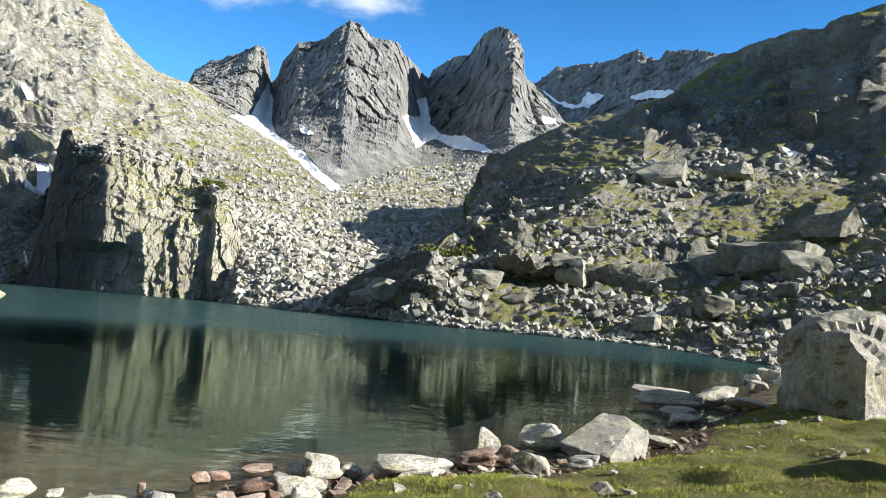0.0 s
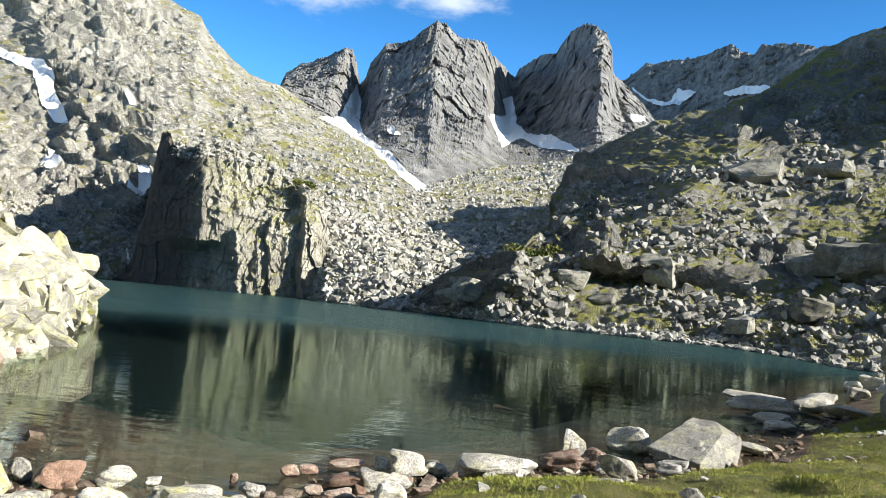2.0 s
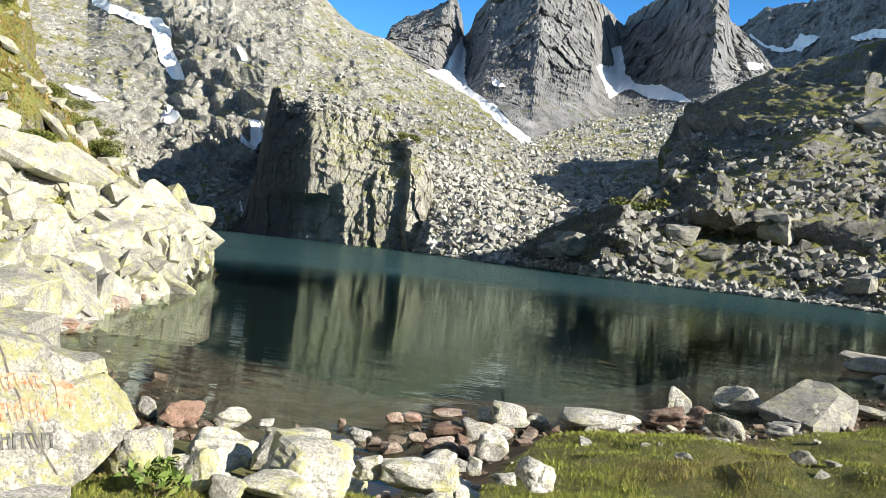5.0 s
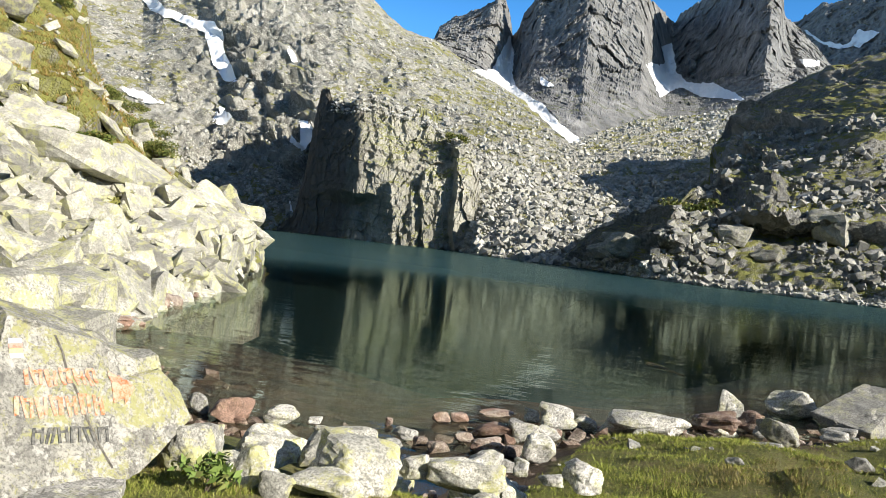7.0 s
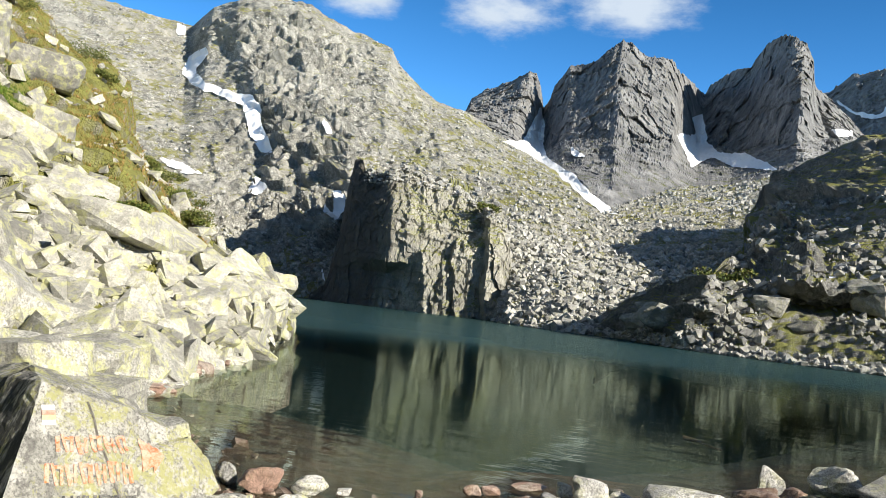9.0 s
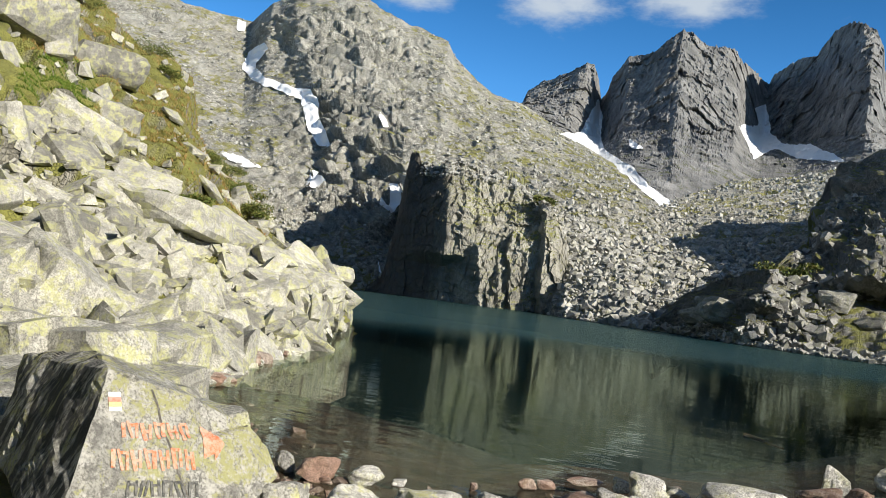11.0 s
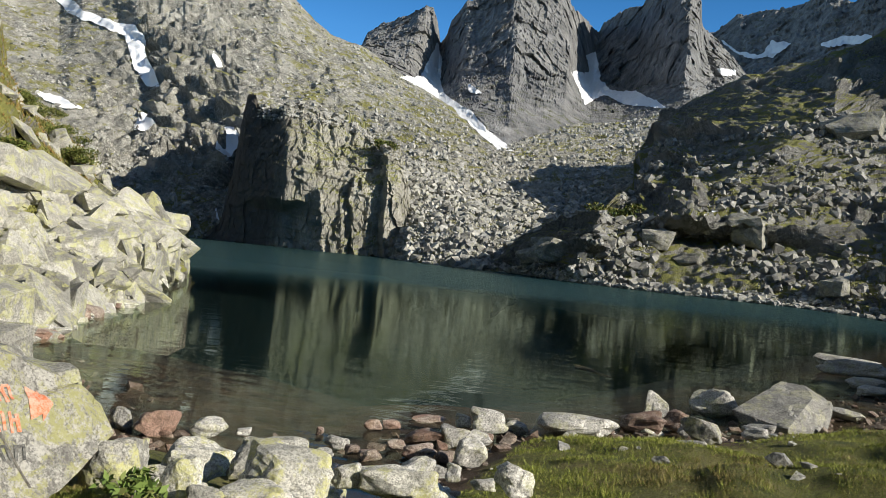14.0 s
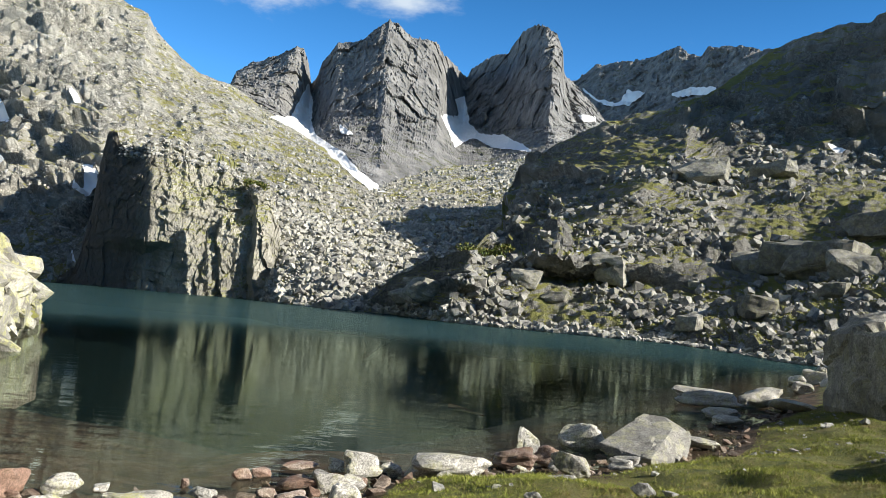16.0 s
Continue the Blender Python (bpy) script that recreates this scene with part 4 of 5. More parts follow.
# ---- old snow ----
SNOW = (
    (peaks, 1.6, "old white snow filling the gully between two peaks", [(12.74, 13.9), (12.33, 12.55), (12.34, 11.42), (11.95, 10.52), (10.23, 9.64), (9.17, 8.60), (7.24, 7.35), (8.28, 7.0), (9.93, 8.0), (11.39, 9.4), (12.78, 10.2), (15.06, 11.4), (13.64, 11.52)]),
    (valley, 1.0, "tongue of old snow running down onto scree", [(14.2, 11.5), (11.9, 10.7), (10.23, 9.64), (9.17, 8.60), (7.24, 7.3), (8.28, 7.2), (9.93, 8.44), (11.39, 9.74), (12.78, 10.42), (15.06, 11.3)]),
    (peaks, 1.6, "old snowfield at the foot of the dark peak", [(2.53, 13.75), (1.84, 14.04), (1.38, 12.31), (0.78, 11.78), (-0.81, 11.79), (-2.04, 11.22), (-2.87, 10.77), (-0.09, 10.81), (1.15, 11.37), (2.28, 10.62), (3.32, 12.73), (2.13, 12.71)]),
    (far_ridge, 3.0, "old snow under the far ridge", [(-5.68, 15.50), (-7.32, 14.56), (-8.50, 14.35), (-9.04, 15.00), (-10.32, 14.93), (-9.30, 14.07), (-7.75, 14.01), (-6.52, 14.71)]),
    (far_ridge, 3.0, "thin band of old snow under the far ridge", [(-11.94, 14.82), (-13.42, 15.29), (-15.10, 15.31), (-14.75, 14.94), (-12.71, 14.65)]),
    (moraine, 0.9, "small bluish snow patch in shade", [(-21.82, 11.78), (-22.91, 11.53), (-24.57, 11.62), (-23.92, 11.25), (-22.59, 11.1)]),
    (valley, 1.2, "long snow strip in a steep gully", [(36.17, 14.87), (35.65, 14.53), (36.44, 13.3), (35.64, 12.66), (34.00, 12.31), (33.06, 12.35), (32.48, 12.18), (32.09, 10.55), (31.14, 8.97), (32.06, 8.73), (32.94, 9.85), (33.54, 11.64), (35.09, 12.0), (36.57, 12.24), (37.39, 13.01), (36.98, 14.0)]),
    (valley, 1.0, "small snow patch at the head of a gully", [(38.2, 16.0), (37.6, 15.9), (37.7, 15.4), (38.1, 15.35)]),
    (valley, 1.0, "snow patch on scree below the gully", [(31.98, 7.14), (30.90, 6.32), (31.68, 5.64), (32.45, 5.73)]),
    (valley, 1.0, "small snow patch in a rocky hollow", [(27.81, 11.73), (27.10, 10.68), (27.55, 10.50), (28.01, 11.13)]),
    (valley, 0.8, "thin snow remnant on the shaded scree", [(26.9, 1.85), (26.3, 0.6), (24.8, 0.7), (25.9, 0.2), (26.7, 0.6)]),
    (valley, 0.8, "thin snow streak across the scree", [(38.4, 7.5), (36.85, 7.25), (35.33, 6.75), (36.4, 6.55), (37.6, 6.9)]),
    (peaks, 1.6, "small snow patch on a rock ledge", [(10.5, 11.45), (9.6, 11.0), (9.7, 10.8), (10.4, 10.95)]),
    (peaks, 1.6, "small snow patch on a rock ledge", [(-6.0, 13.3), (-7.0, 13.2), (-7.2, 12.85), (-6.4, 12.9)]),
    (moraine, 0.5, "small snow remnant between moraine blocks", [(-5.9, 3.9), (-7.2, 4.6), (-7.6, 4.4), (-6.2, 3.7)]),
    (valley, 1.0, "shaded snow patch beside the cliff", [(26.6, 7.2), (25.8, 6.5), (25.7, 5.5), (26.2, 4.6), (26.9, 5.1), (27.3, 5.5), (26.7, 6.2)]),
)
for sheet, lift, label, poly in SNOW:
    snowfield(sheet, poly, lift, label)

# ---- ground, bank and lake bed ----
SHORE = [(-60, -12), (-30, 2), (-15, 10.6), (-9.7, 11.6), (-7.2, 9.6), (-5.8, 7.9), (-4.6, 7.3), (-3.6, 7.3), (-2.9, 7.1), (-2.3, 6.7), (-1.7, 6.7), (-1.35, 7.3), (-1.2, 8.4), (-1.05, 9.6), (-0.5, 10.3),
         (0.3, 10.6), (1.2, 10.9), (2.0, 11.8), (2.7, 12.5), (3.9, 13.4), (4.8, 15.3), (5.6, 17.5), (7.0, 19.8), (8.6, 22.5), (10.5, 27), (14, 35), (18.5, 43), (22, 50), (30, 46), (60, 30)]


def shore_distance(x, y):
    """Metres from the near shoreline: positive on the land that the eye stands on."""
    best, sign = np.full(x.shape, 1e9), np.ones(x.shape)
    for (x0, y0), (x1, y1) in zip(SHORE, SHORE[1:]):
        dx, dy = x1 - x0, y1 - y0
        u = np.clip(((x - x0) * dx + (y - y0) * dy) / (dx * dx + dy * dy), 0, 1)
        d = np.hypot(x - x0 - u * dx, y - y0 - u * dy)
        near = d < best
        best = np.where(near, d, best)
        sign = np.where(near, np.where(dx * (y - y0) - dy * (x - x0) > 0, -1, 1), sign)
    return best * sign


def ground_height(x, y):
    d = shore_distance(x, y)
    p = np.stack([x.ravel(), y.ravel(), 0 * x.ravel()], 1)
    n = fbm(p / 2.5, 4, 0.5, 71).reshape(x.shape)
    n2 = fbm(p / 0.5, 3, 0.5, 73).reshape(x.shape)
    land = 0.68 * (1 - np.exp(-np.maximum(d, 0) / 2.2)) + 0.012 * np.maximum(d - 8, 0)
    bed = -0.06 * np.maximum(-d, 0) - 0.016 * np.maximum(-d, 0) ** 2
    z = np.where(d > 0, land, np.maximum(bed, -9))
    n3 = fbm(p / 0.9, 2, 0.5, 75).reshape(x.shape)
    return z + n * np.clip(np.abs(d) * 0.1, 0.02, 0.14) + n2 * 0.035 + n3 * (np.clip(d * 0.08, 0, 0.07) + np.clip((d - 1.2) * 0.12, 0, 0.17) * (x > 1.0))


gx = np.concatenate([np.arange(-1500, -60, 90.0), np.arange(-60, -12, 2.0), np.arange(-12, 14, 0.16), np.arange(14, 60, 1.5), np.arange(60, 1600, 90.0)])
gy = np.concatenate([np.arange(-1500, -40, 90.0), np.arange(-40, 3, 2.0), np.arange(3, 24, 0.16), np.arange(24, 60, 0.8), np.arange(60, 230, 6.0), np.arange(230, 1700, 90.0)])
X, Y = np.meshgrid(gx, gy)
Z = ground_height(X, Y)
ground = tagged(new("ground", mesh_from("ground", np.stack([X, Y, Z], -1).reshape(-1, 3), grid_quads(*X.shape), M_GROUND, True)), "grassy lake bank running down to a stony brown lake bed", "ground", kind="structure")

wx, wy = np.linspace(-150, 45, 60), np.linspace(2, 190, 60)
X2, Y2 = np.meshgrid(wx, wy)
tagged(new("water", mesh_from("water", np.stack([X2, Y2, 0 * X2], -1).reshape(-1, 3), grid_quads(60, 60), M_WATER, True)), "clear dark green lake water with light ripples", "lake", kind="structure")

# ---- scree and boulder fields ----
rng = np.random.default_rng(5)
TURF = [(33.5, 0.8), (35.5, 1.5), (38.4, 2.7), (40.7, 3.8), (43.7, 6.5), (46.1, 7.5), (60, 7.8), (60, 25), (38, 25), (34.2, 8)]


def nearer(q):
    """Smaller stones where the far shore comes close."""
    return np.clip(np.hypot(q[:, 0], q[:, 1]) / 95.0, 0.45, 1.1)


def bare(q):
    """The places that no snow covers."""
    a, e = np.degrees(np.arctan2(-q[:, 0], q[:, 1])), elevation(q)
    free = np.ones(len(q), bool)
    for _, _, _, poly in SNOW:
        free &= ~inside(a, e, poly)
    return q[free]


def sizes(n, lo, hi, power=2.2):
    return lo * (hi / lo) ** (rng.random(n) ** power)


spots = np.concatenate([valley.pick(14000, rng, 0.0, 1.6, -3, 16), valley.pick(9000, rng, 1.4, 3.0, -3, 17), valley.pick(4000, rng, 0.0, 1.6, 25, 40)])
spots = bare(spots)
rubble("scree_field", spots, sizes(len(spots), 0.26, 1.35, 4.0), rng, M_TALUS, "grey scree of broken granite blocks filling the valley", 0.1, 0.95, tilt=40)
spots = cliff.pick(1200, rng, 1.8, 2.4, 14.2, 24.6)
rubble("cliff_top_rubble", spots, sizes(len(spots), 0.2, 1.2, 3.5), rng, M_TALUS, "loose blocks lying along the cliff's top", 0.3, 0.7)
spots = bare(valley.pick(9000, rng, 0.8, 3.0, 17, 50))
a, e = np.degrees(np.arctan2(-spots[:, 0], spots[:, 1])), elevation(spots)
spots = spots[~((a > 26) & (a < 35) & (e > 4.5)) | (rng.random(len(spots)) < 0.2)]
rubble("slope_scree", spots, sizes(len(spots), 0.3, 1.7, 4), rng, M_TALUS, "loose pale blocks strewn over the mountainside")
spots = np.concatenate([moraine.pick(7000, rng, 0.0, 1.0, -30, 1.5), moraine.pick(17000, rng, 1.0, 3.0, -30, 1), moraine.pick(6000, rng, 3.0, 3.45, -30, -12)])
keep = fbm(spots / 9.0, 4, 0.55, 81) > -0.03
spots = spots[keep]
rubble("moraine_rubble", spots, sizes(len(spots), 0.14, 1.25, 5.0) * nearer(spots), rng, M_TALUS_SHADE, "grey moraine boulders scattered among turf", 0.15, 0.9, tilt=35)
spots = moraine.pick(4200, rng, 0.0, 0.2, -30, 7)
rubble("shore_rubble", spots, sizes(len(spots), 0.18, 0.9, 2.6) * nearer(spots), rng, M_TALUS, "pale broken stones along the far waterline")
spots = near_slope.pick(6500, rng, 0.0, 1.9, 29.0, 53)
turfy = inside(np.degrees(np.arctan2(-spots[:, 0], spots[:, 1])), np.degrees(np.arctan2(spots[:, 2] - EYE, np.hypot(spots[:, 0], spots[:, 1]))), TURF)
chosen = ~turfy | (rng.random(len(spots)) < 0.12)
lie = near_slope.normals[chosen]
spots = spots[chosen]
rubble("near_scree", spots, sizes(len(spots), 0.2, 1.1), rng, M_NEARBITS, "small broken stones between the lichened boulders", 0.2, 0.6, lie, 14)

# ---- boulders of the near slope, one by one ----
BLOCKS = [mesh_of(hull_rock(200 + s, (1, 1, 1), 4, 0.055, 13, 0.7, 0.28, 0.45), "boulder", M_BLOCK) for s in range(14)]


def boulder(mesh, at, dims, turn, label, group="", name="boulder"):
    ob = new(name, mesh)
    ob.matrix_world = Matrix.Translation(at) @ turn @ Matrix.Diagonal((*dims, 1))
    return tagged(ob, label, "boulder", group)


def bearing(q):
    return math.degrees(math.atan2(-q[0], q[1])), math.degrees(math.atan2(q[2] - EYE, math.hypot(q[0], q[1])))


def slope_turn(n, heading, wobble):
    """Lays a block on a slope of that normal."""
    lay = Vector((0, 0, 1)).rotation_difference(Vector(n)).to_matrix().to_4x4()
    return lay @ pose(0, 0, 0, rng.normal(0, wobble), rng.normal(0, wobble), heading)


made = 0
spots = near_slope.pick(1500, rng, 0.0, 1.75, 29.2, 57)
for q, n in zip(spots, near_slope.normals.copy()):
    az, el = bearing(q)
    turf = bool(inside(np.array([az]), np.array([el]), TURF)[0])
    far = math.hypot(q[0], q[1])
    s = float((0.5 + 0.021 * far) * (0.6 + 1.3 * rng.random() ** 2.2))
    if turf:
        s *= 0.6
    if (turf and rng.random() < 0.88) or (az < 29.5 and s > 1.4) or made >= 225 or rng.random() > 0.2 + far / 80:
        continue
    made += 1
    d = (s * rng.uniform(1.0, 1.7), s * rng.uniform(0.8, 1.2), s * rng.uniform(0.35, 0.65))
    boulder(BLOCKS[made % 14], (q[0], q[1], q[2] + 0.2 * d[2]), d, slope_turn(n, rng.uniform(0, 360), 9),
            "pale granite boulder with yellow-green lichen on the slope", "boulders of the near slope")


for k in range(95):
    az, r = rng.uniform(38.5, 58), rng.uniform(6.6, 14.5)
    x, y = -r * math.sin(radians(az)), r * math.cos(radians(az))
    w = float(rng.uniform(0.3, 0.75) * (1 + rng.random() ** 3))
    if shore_distance(np.array([x]), np.array([y]))[0] < 0.1 or (az < 51 and r < 8.2):
        continue
    z = float(ground_height(np.array([x]), np.array([y]))[0])
    boulder(BLOCKS[k % 14], (x, y, z + 0.18 * w + 0.06 * max(r - 8, 0)), (w * rng.uniform(1.0, 1.6), w, w * rng.uniform(0.5, 0.85)), pose(0, 0, 0, rng.uniform(-10, 10), rng.uniform(-10, 10), rng.uniform(0, 360)),
            "pale lichened boulder lying at the slope's foot", "boulders of the slope's foot")


# ---- the shore's stones ----
def shaped_rock(name, points, seed, material, label, cuts=5, rough=0.02, group="", rounding=0.2):
    """A block with given corners: their hull, split and roughened."""
    bm = bmesh.new()
    pts = np.array(points, float)
    mid = pts.mean(0)
    for q in pts - mid:
        bm.verts.new(q)
    bmesh.ops.convex_hull(bm, input=bm.verts[:])
    bmesh.ops.delete(bm, geom=[v for v in bm.verts if not v.link_faces], context="VERTS")
    bmesh.ops.recalc_face_normals(bm, faces=bm.faces[:])
    for c in ((cuts,) if cuts < 6 else (3, cuts // 3)):
        bmesh.ops.subdivide_edges(bm, edges=bm.edges[:], cuts=c, use_grid_fill=True)
        bmesh.ops.triangulate(bm, faces=bm.faces[:])
    for _ in range(2):
        bmesh.ops.smooth_vert(bm, verts=bm.verts[:], factor=rounding, use_axis_x=True, use_axis_y=True, use_axis_z=True)
    bm.normal_update()
    co = np.array([v.co[:] for v in bm.verts])
    size = float(np.ptp(co, axis=0).max())
    amount = fbm(co / size * 5 + seed, 5, 0.6, seed) + 0.7 * fbm(co / size * 2.5 + seed, 3, 0.5, seed + 9, True) + 0.9 * facets(co / size * np.array([4.0, 4.0, 6.0]) + seed, seed)
    for v, a in zip(bm.verts, amount):
        v.co += v.normal * float(a) * rough * size
    ob = new(name, mesh_of(bm, name, material))
    ob.location = mid
    return tagged(ob, label, "boulder", group)


STONES = {k: [mesh_of(hull_rock(300 + 20 * n + s, (1, 1, 1), 6, 0.085, 17, 0.85, 0.45, 0.8), "stone", m) for s in range(8)] for n, (k, m) in enumerate((("grey", M_SHORE), ("red", M_RED), ("pale", M_PALE)))}
LABELS = {"grey": "grey granite stone lying at the lake's edge", "red": "rust-red wet stone in the shallow water", "pale": "pale lichened block on the grassy bank"}
GREY_A = [(-4.83, 7.90, 0.00, 0.23, 0.23), (-3.94, 8.10, 0.00, 0.37, 0.19), (-3.65, 8.34, 0.00, 0.16, 0.08), (-2.61, 8.39, 0.00, 0.26, 0.11), (-1.23, 10.07, 0.00, 0.46, 0.29), (-1.57, 10.22, 0.00, 0.21, 0.16),
          (-1.46, 9.09, 0.00, 0.35, 0.24), (-0.90, 10.17, 0.00, 0.28, 0.16), (-1.23, 9.36, 0.00, 0.28, 0.15), (-1.47, 6.98, 0.1, 0.37, 0.27), (-1.13, 8.03, 0.08, 0.32, 0.27), (-1.67, 5.64, 0.45, 0.24, 0.16),
          (-1.18, 7.40, 0.1, 0.15, 0.16), (-0.50, 5.92, 0.50, 0.28, 0.19), (-0.81, 6.6, 0.3, 0.20, 0.08), (-0.19, 9.88, 0.06, 1.01, 0.31), (1.85, 13.62, -0.05, 0.75, 0.42), (1.31, 10.47, 0.13, 0.50, 0.30)]
GREY_B = [(2.11, 11.46, 0.09, 0.37, 0.15), (1.05, 9.17, 0.28, 0.38, 0.11), (-2.58, 7.82, 0.00, 0.23, 0.12), (0.40, 8.31, 0.33, 0.23, 0.08), (0.63, 7.64, 0.46, 0.16, 0.07), (6.10, 21.85, 0.03, 1.74, 0.39), (7.72, 22.62, 0.03, 1.18, 0.51),
          (5.73, 19.35, 0.03, 0.83, 0.20), (5.50, 18.05, 0.03, 0.64, 0.19), (8.28, 21.76, 0.03, 1.15, 0.30), (11.09, 28.50, 0.03, 0.71, 0.40), (13.45, 33.16, 0.03, 0.98, 0.62), (12.95, 30.61, 0.03, 0.77, 0.52), (12.58, 32.93, 0.03, 0.63, 0.35),
          (16.51, 40.07, 0.03, 0.59, 0.44), (15.10, 35.45, 0.03, 0.63, 0.44), (3.96, 14.41, 0.03, 0.63, 0.17), (2.26, 12.0, 0.03, 0.39, 0.16), (1.33, 11.24, 0.03, 0.46, 0.16)]
RED_A = [(-4.39, 7.85, 0.00, 0.47, 0.25), (-2.96, 8.82, 0.00, 0.09, 0.09), (-2.50, 9.37, 0.00, 0.21, 0.13), (-2.34, 9.58, 0.00, 0.24, 0.11), (-2.01, 10.23, 0.00, 0.43, 0.06), (-1.81, 9.03, 0.00, 0.44, 0.16), (-2.16, 8.09, 0.00, 0.23, 0.10),
         (-1.71, 8.34, 0.00, 0.35, 0.16), (0.66, 11.36, 0.00, 0.62, 0.26), (1.14, 11.72, 0.00, 0.40, 0.29), (-2.39, 8.23, 0.00, 0.18, 0.09), (-2.03, 8.64, 0.00, 0.21, 0.11), (-1.45, 8.36, 0.00, 0.20, 0.12)]
PALE_A = [(-2.77, 5.52, 0.36, 0.53, 0.24), (-2.52, 4.84, 0.40, 0.26, 0.27), (-2.46, 6.17, 0.25, 0.59, 0.26), (-1.97, 5.25, 0.40, 0.59, 0.31), (-1.29, 5.64, 0.40, 0.55, 0.20), (-2.01, 4.92, 0.42, 0.47, 0.15), (-2.93, 4.73, 0.42, 0.53, 0.35), (-2.29, 4.73, 0.42, 0.22, 0.15)]
for kind, rows in (("grey", GREY_A), ("grey", GREY_B), ("red", RED_A), ("pale", PALE_A)):
    for x, y, z, w, h in rows:
        if kind == "pale":
            w, h = 1.05 * w, 1.15 * h
        face = math.degrees(math.atan2(-x, y))
        depth = max(0.7 * w, min(h, w))
        turn = pose(0, 0, 0, rng.uniform(-6, 6), rng.uniform(-6, 6), face + rng.uniform(-14, 14) + rng.choice([0, 180]))
        away = Vector((x, y, 0)).normalized() * depth * 0.45
        boulder(STONES[kind][int(rng.integers(8))], (x + away.x, y + away.y, z + h * 0.42), (w * 1.05, depth, h * 1.15), turn, LABELS[kind], "stones along the near shore", "stone")


for k in range(34):
    x, y = rng.uniform(-3.1, -0.9), rng.uniform(4.75, 6.9)
    w = rng.uniform(0.12, 0.3)
    if shore_distance(np.array([x]), np.array([y]))[0] < 0.05 or y < 4.5 - 0.25 * x or y > 7.2 + 0.3 * x + 0.6:
        continue
    z = float(ground_height(np.array([x]), np.array([y]))[0])
    boulder(STONES["pale"][k % 8], (x, y, z + 0.25 * w), (w * 1.3, w, w * rng.uniform(0.6, 0.95)), pose(0, 0, 0, rng.uniform(-15, 15), rng.uniform(-15, 15), rng.uniform(0, 360)), LABELS["pale"], "stones along the near shore", "stone")


for k in range(150):
    x, y = rng.uniform(-4.6, 2.2), rng.uniform(5.4, 11.6)
    d = float(shore_distance(np.array([x]), np.array([y]))[0])
    w = float(rng.uniform(0.07, 0.2) * (1 + 0.5 * (rng.random() < 0.15)))
    if d > 0.5 or d < -1.3 or rng.random() > math.exp(-abs(d + 0.2) / 0.5):
        continue
    z = float(ground_height(np.array([x]), np.array([y]))[0])
    kind = "red" if rng.random() < 0.55 else "grey"
    boulder(STONES[kind][k % 8], (x, y, z + 0.2 * w), (w * 1.35, w, w * rng.uniform(0.5, 0.85)), pose(0, 0, 0, rng.uniform(-15, 15), rng.uniform(-15, 15), rng.uniform(0, 360)), LABELS[kind], "stones along the near shore", "stone")


for k in range(70):
    az = rng.uniform(29.5, 41)
    r = float(np.interp(az, [27.9, 29.2, 31.3, 34.5, 35.8, 38.8, 43], [37, 33, 24, 20, 17.2, 15.5, 13])) - rng.uniform(-0.2, 0.9)
    w = float(rng.uniform(0.15, 0.32) * (1 + 1.2 * rng.random() ** 4) * (0.55 + r / 45))
    kind = ("red", "grey", "grey")[k % 3]
    boulder(STONES[kind][k % 8], (-r * math.sin(radians(az)), r * math.cos(radians(az)), 0.08 * w), (w * 1.6, w * 1.1, w * rng.uniform(0.55, 0.9)), pose(0, 0, 0, rng.uniform(-12, 12), rng.uniform(-12, 12), rng.uniform(0, 360)),
            "wet stone lying in the water at the slope's foot", "stones at the slope's foot", "stone")


def fan(*corners):
    """Corners given as bearing, elevation and distance."""
    return [tuple(place(np.float64(a), np.float64(e), np.float64(r))) for a, e, r in corners]


shaped_rock("slab_boulder", fan((-8.91, -8.68, 13.0), (-11.64, -6.4, 14.2), (-13.0, -6.4, 14.16), (-13.6, -7.1, 13.74), (-12.3, -9.3, 12.6), (-9.5, -9.3, 12.9), (-12.4, -10.2, 12.7), (-14.75, -7.3, 14.1), (-14.5, -9.0, 13.6), (-12.2, -8.4, 14.9), (-14.3, -8.3, 14.8)),
            401, M_SLAB, "tilted grey granite slab standing at the water's edge", 12, 0.010, rounding=0.1)
shaped_rock("big_boulder", fan((-23.2, -4.7, 21.6), (-22.8, -0.4, 22.0), (-24.0, 0.8, 22.5), (-28.4, 1.5, 22.3), (-26.4, -0.2, 18.9), (-27.4, -1.6, 18.3), (-27.5, -5.4, 18.2), (-32, -4.5, 20.5), (-32.5, 0.5, 21.5), (-31, -4, 24), (-24, -3.5, 24.5)),
            402, M_GREYBIG, "large square granite boulder with a shaded face on the grassy bank", 15, 0.032, rounding=0.12)
shaped_rock("big_boulder", [(6.9, 7.4, 0.3), (9.2, 7.0, 0.3), (9.6, 9.8, 0.4), (7.2, 9.9, 0.4), (7.2, 7.7, 2.2), (8.9, 7.4, 2.7), (9.2, 9.4, 2.3), (7.5, 9.6, 1.9)], 403, M_SHORE, "grey boulder on the bank casting a shadow over the turf", 7, 0.015)

def slab(seed, label, *corners):
    """A flat stone sunk in the ground: its upper corners, and the same drawn in below."""
    top = np.array(fan(*corners))
    low = top.mean(0) + 0.8 * (top - top.mean(0)) - np.array([0, 0, 0.32])
    shaped_rock("slab", [tuple(q) for q in np.concatenate([top, low])], seed, M_SHORE, label, 7, 0.02, "slabs under the painted boulder", 0.25)


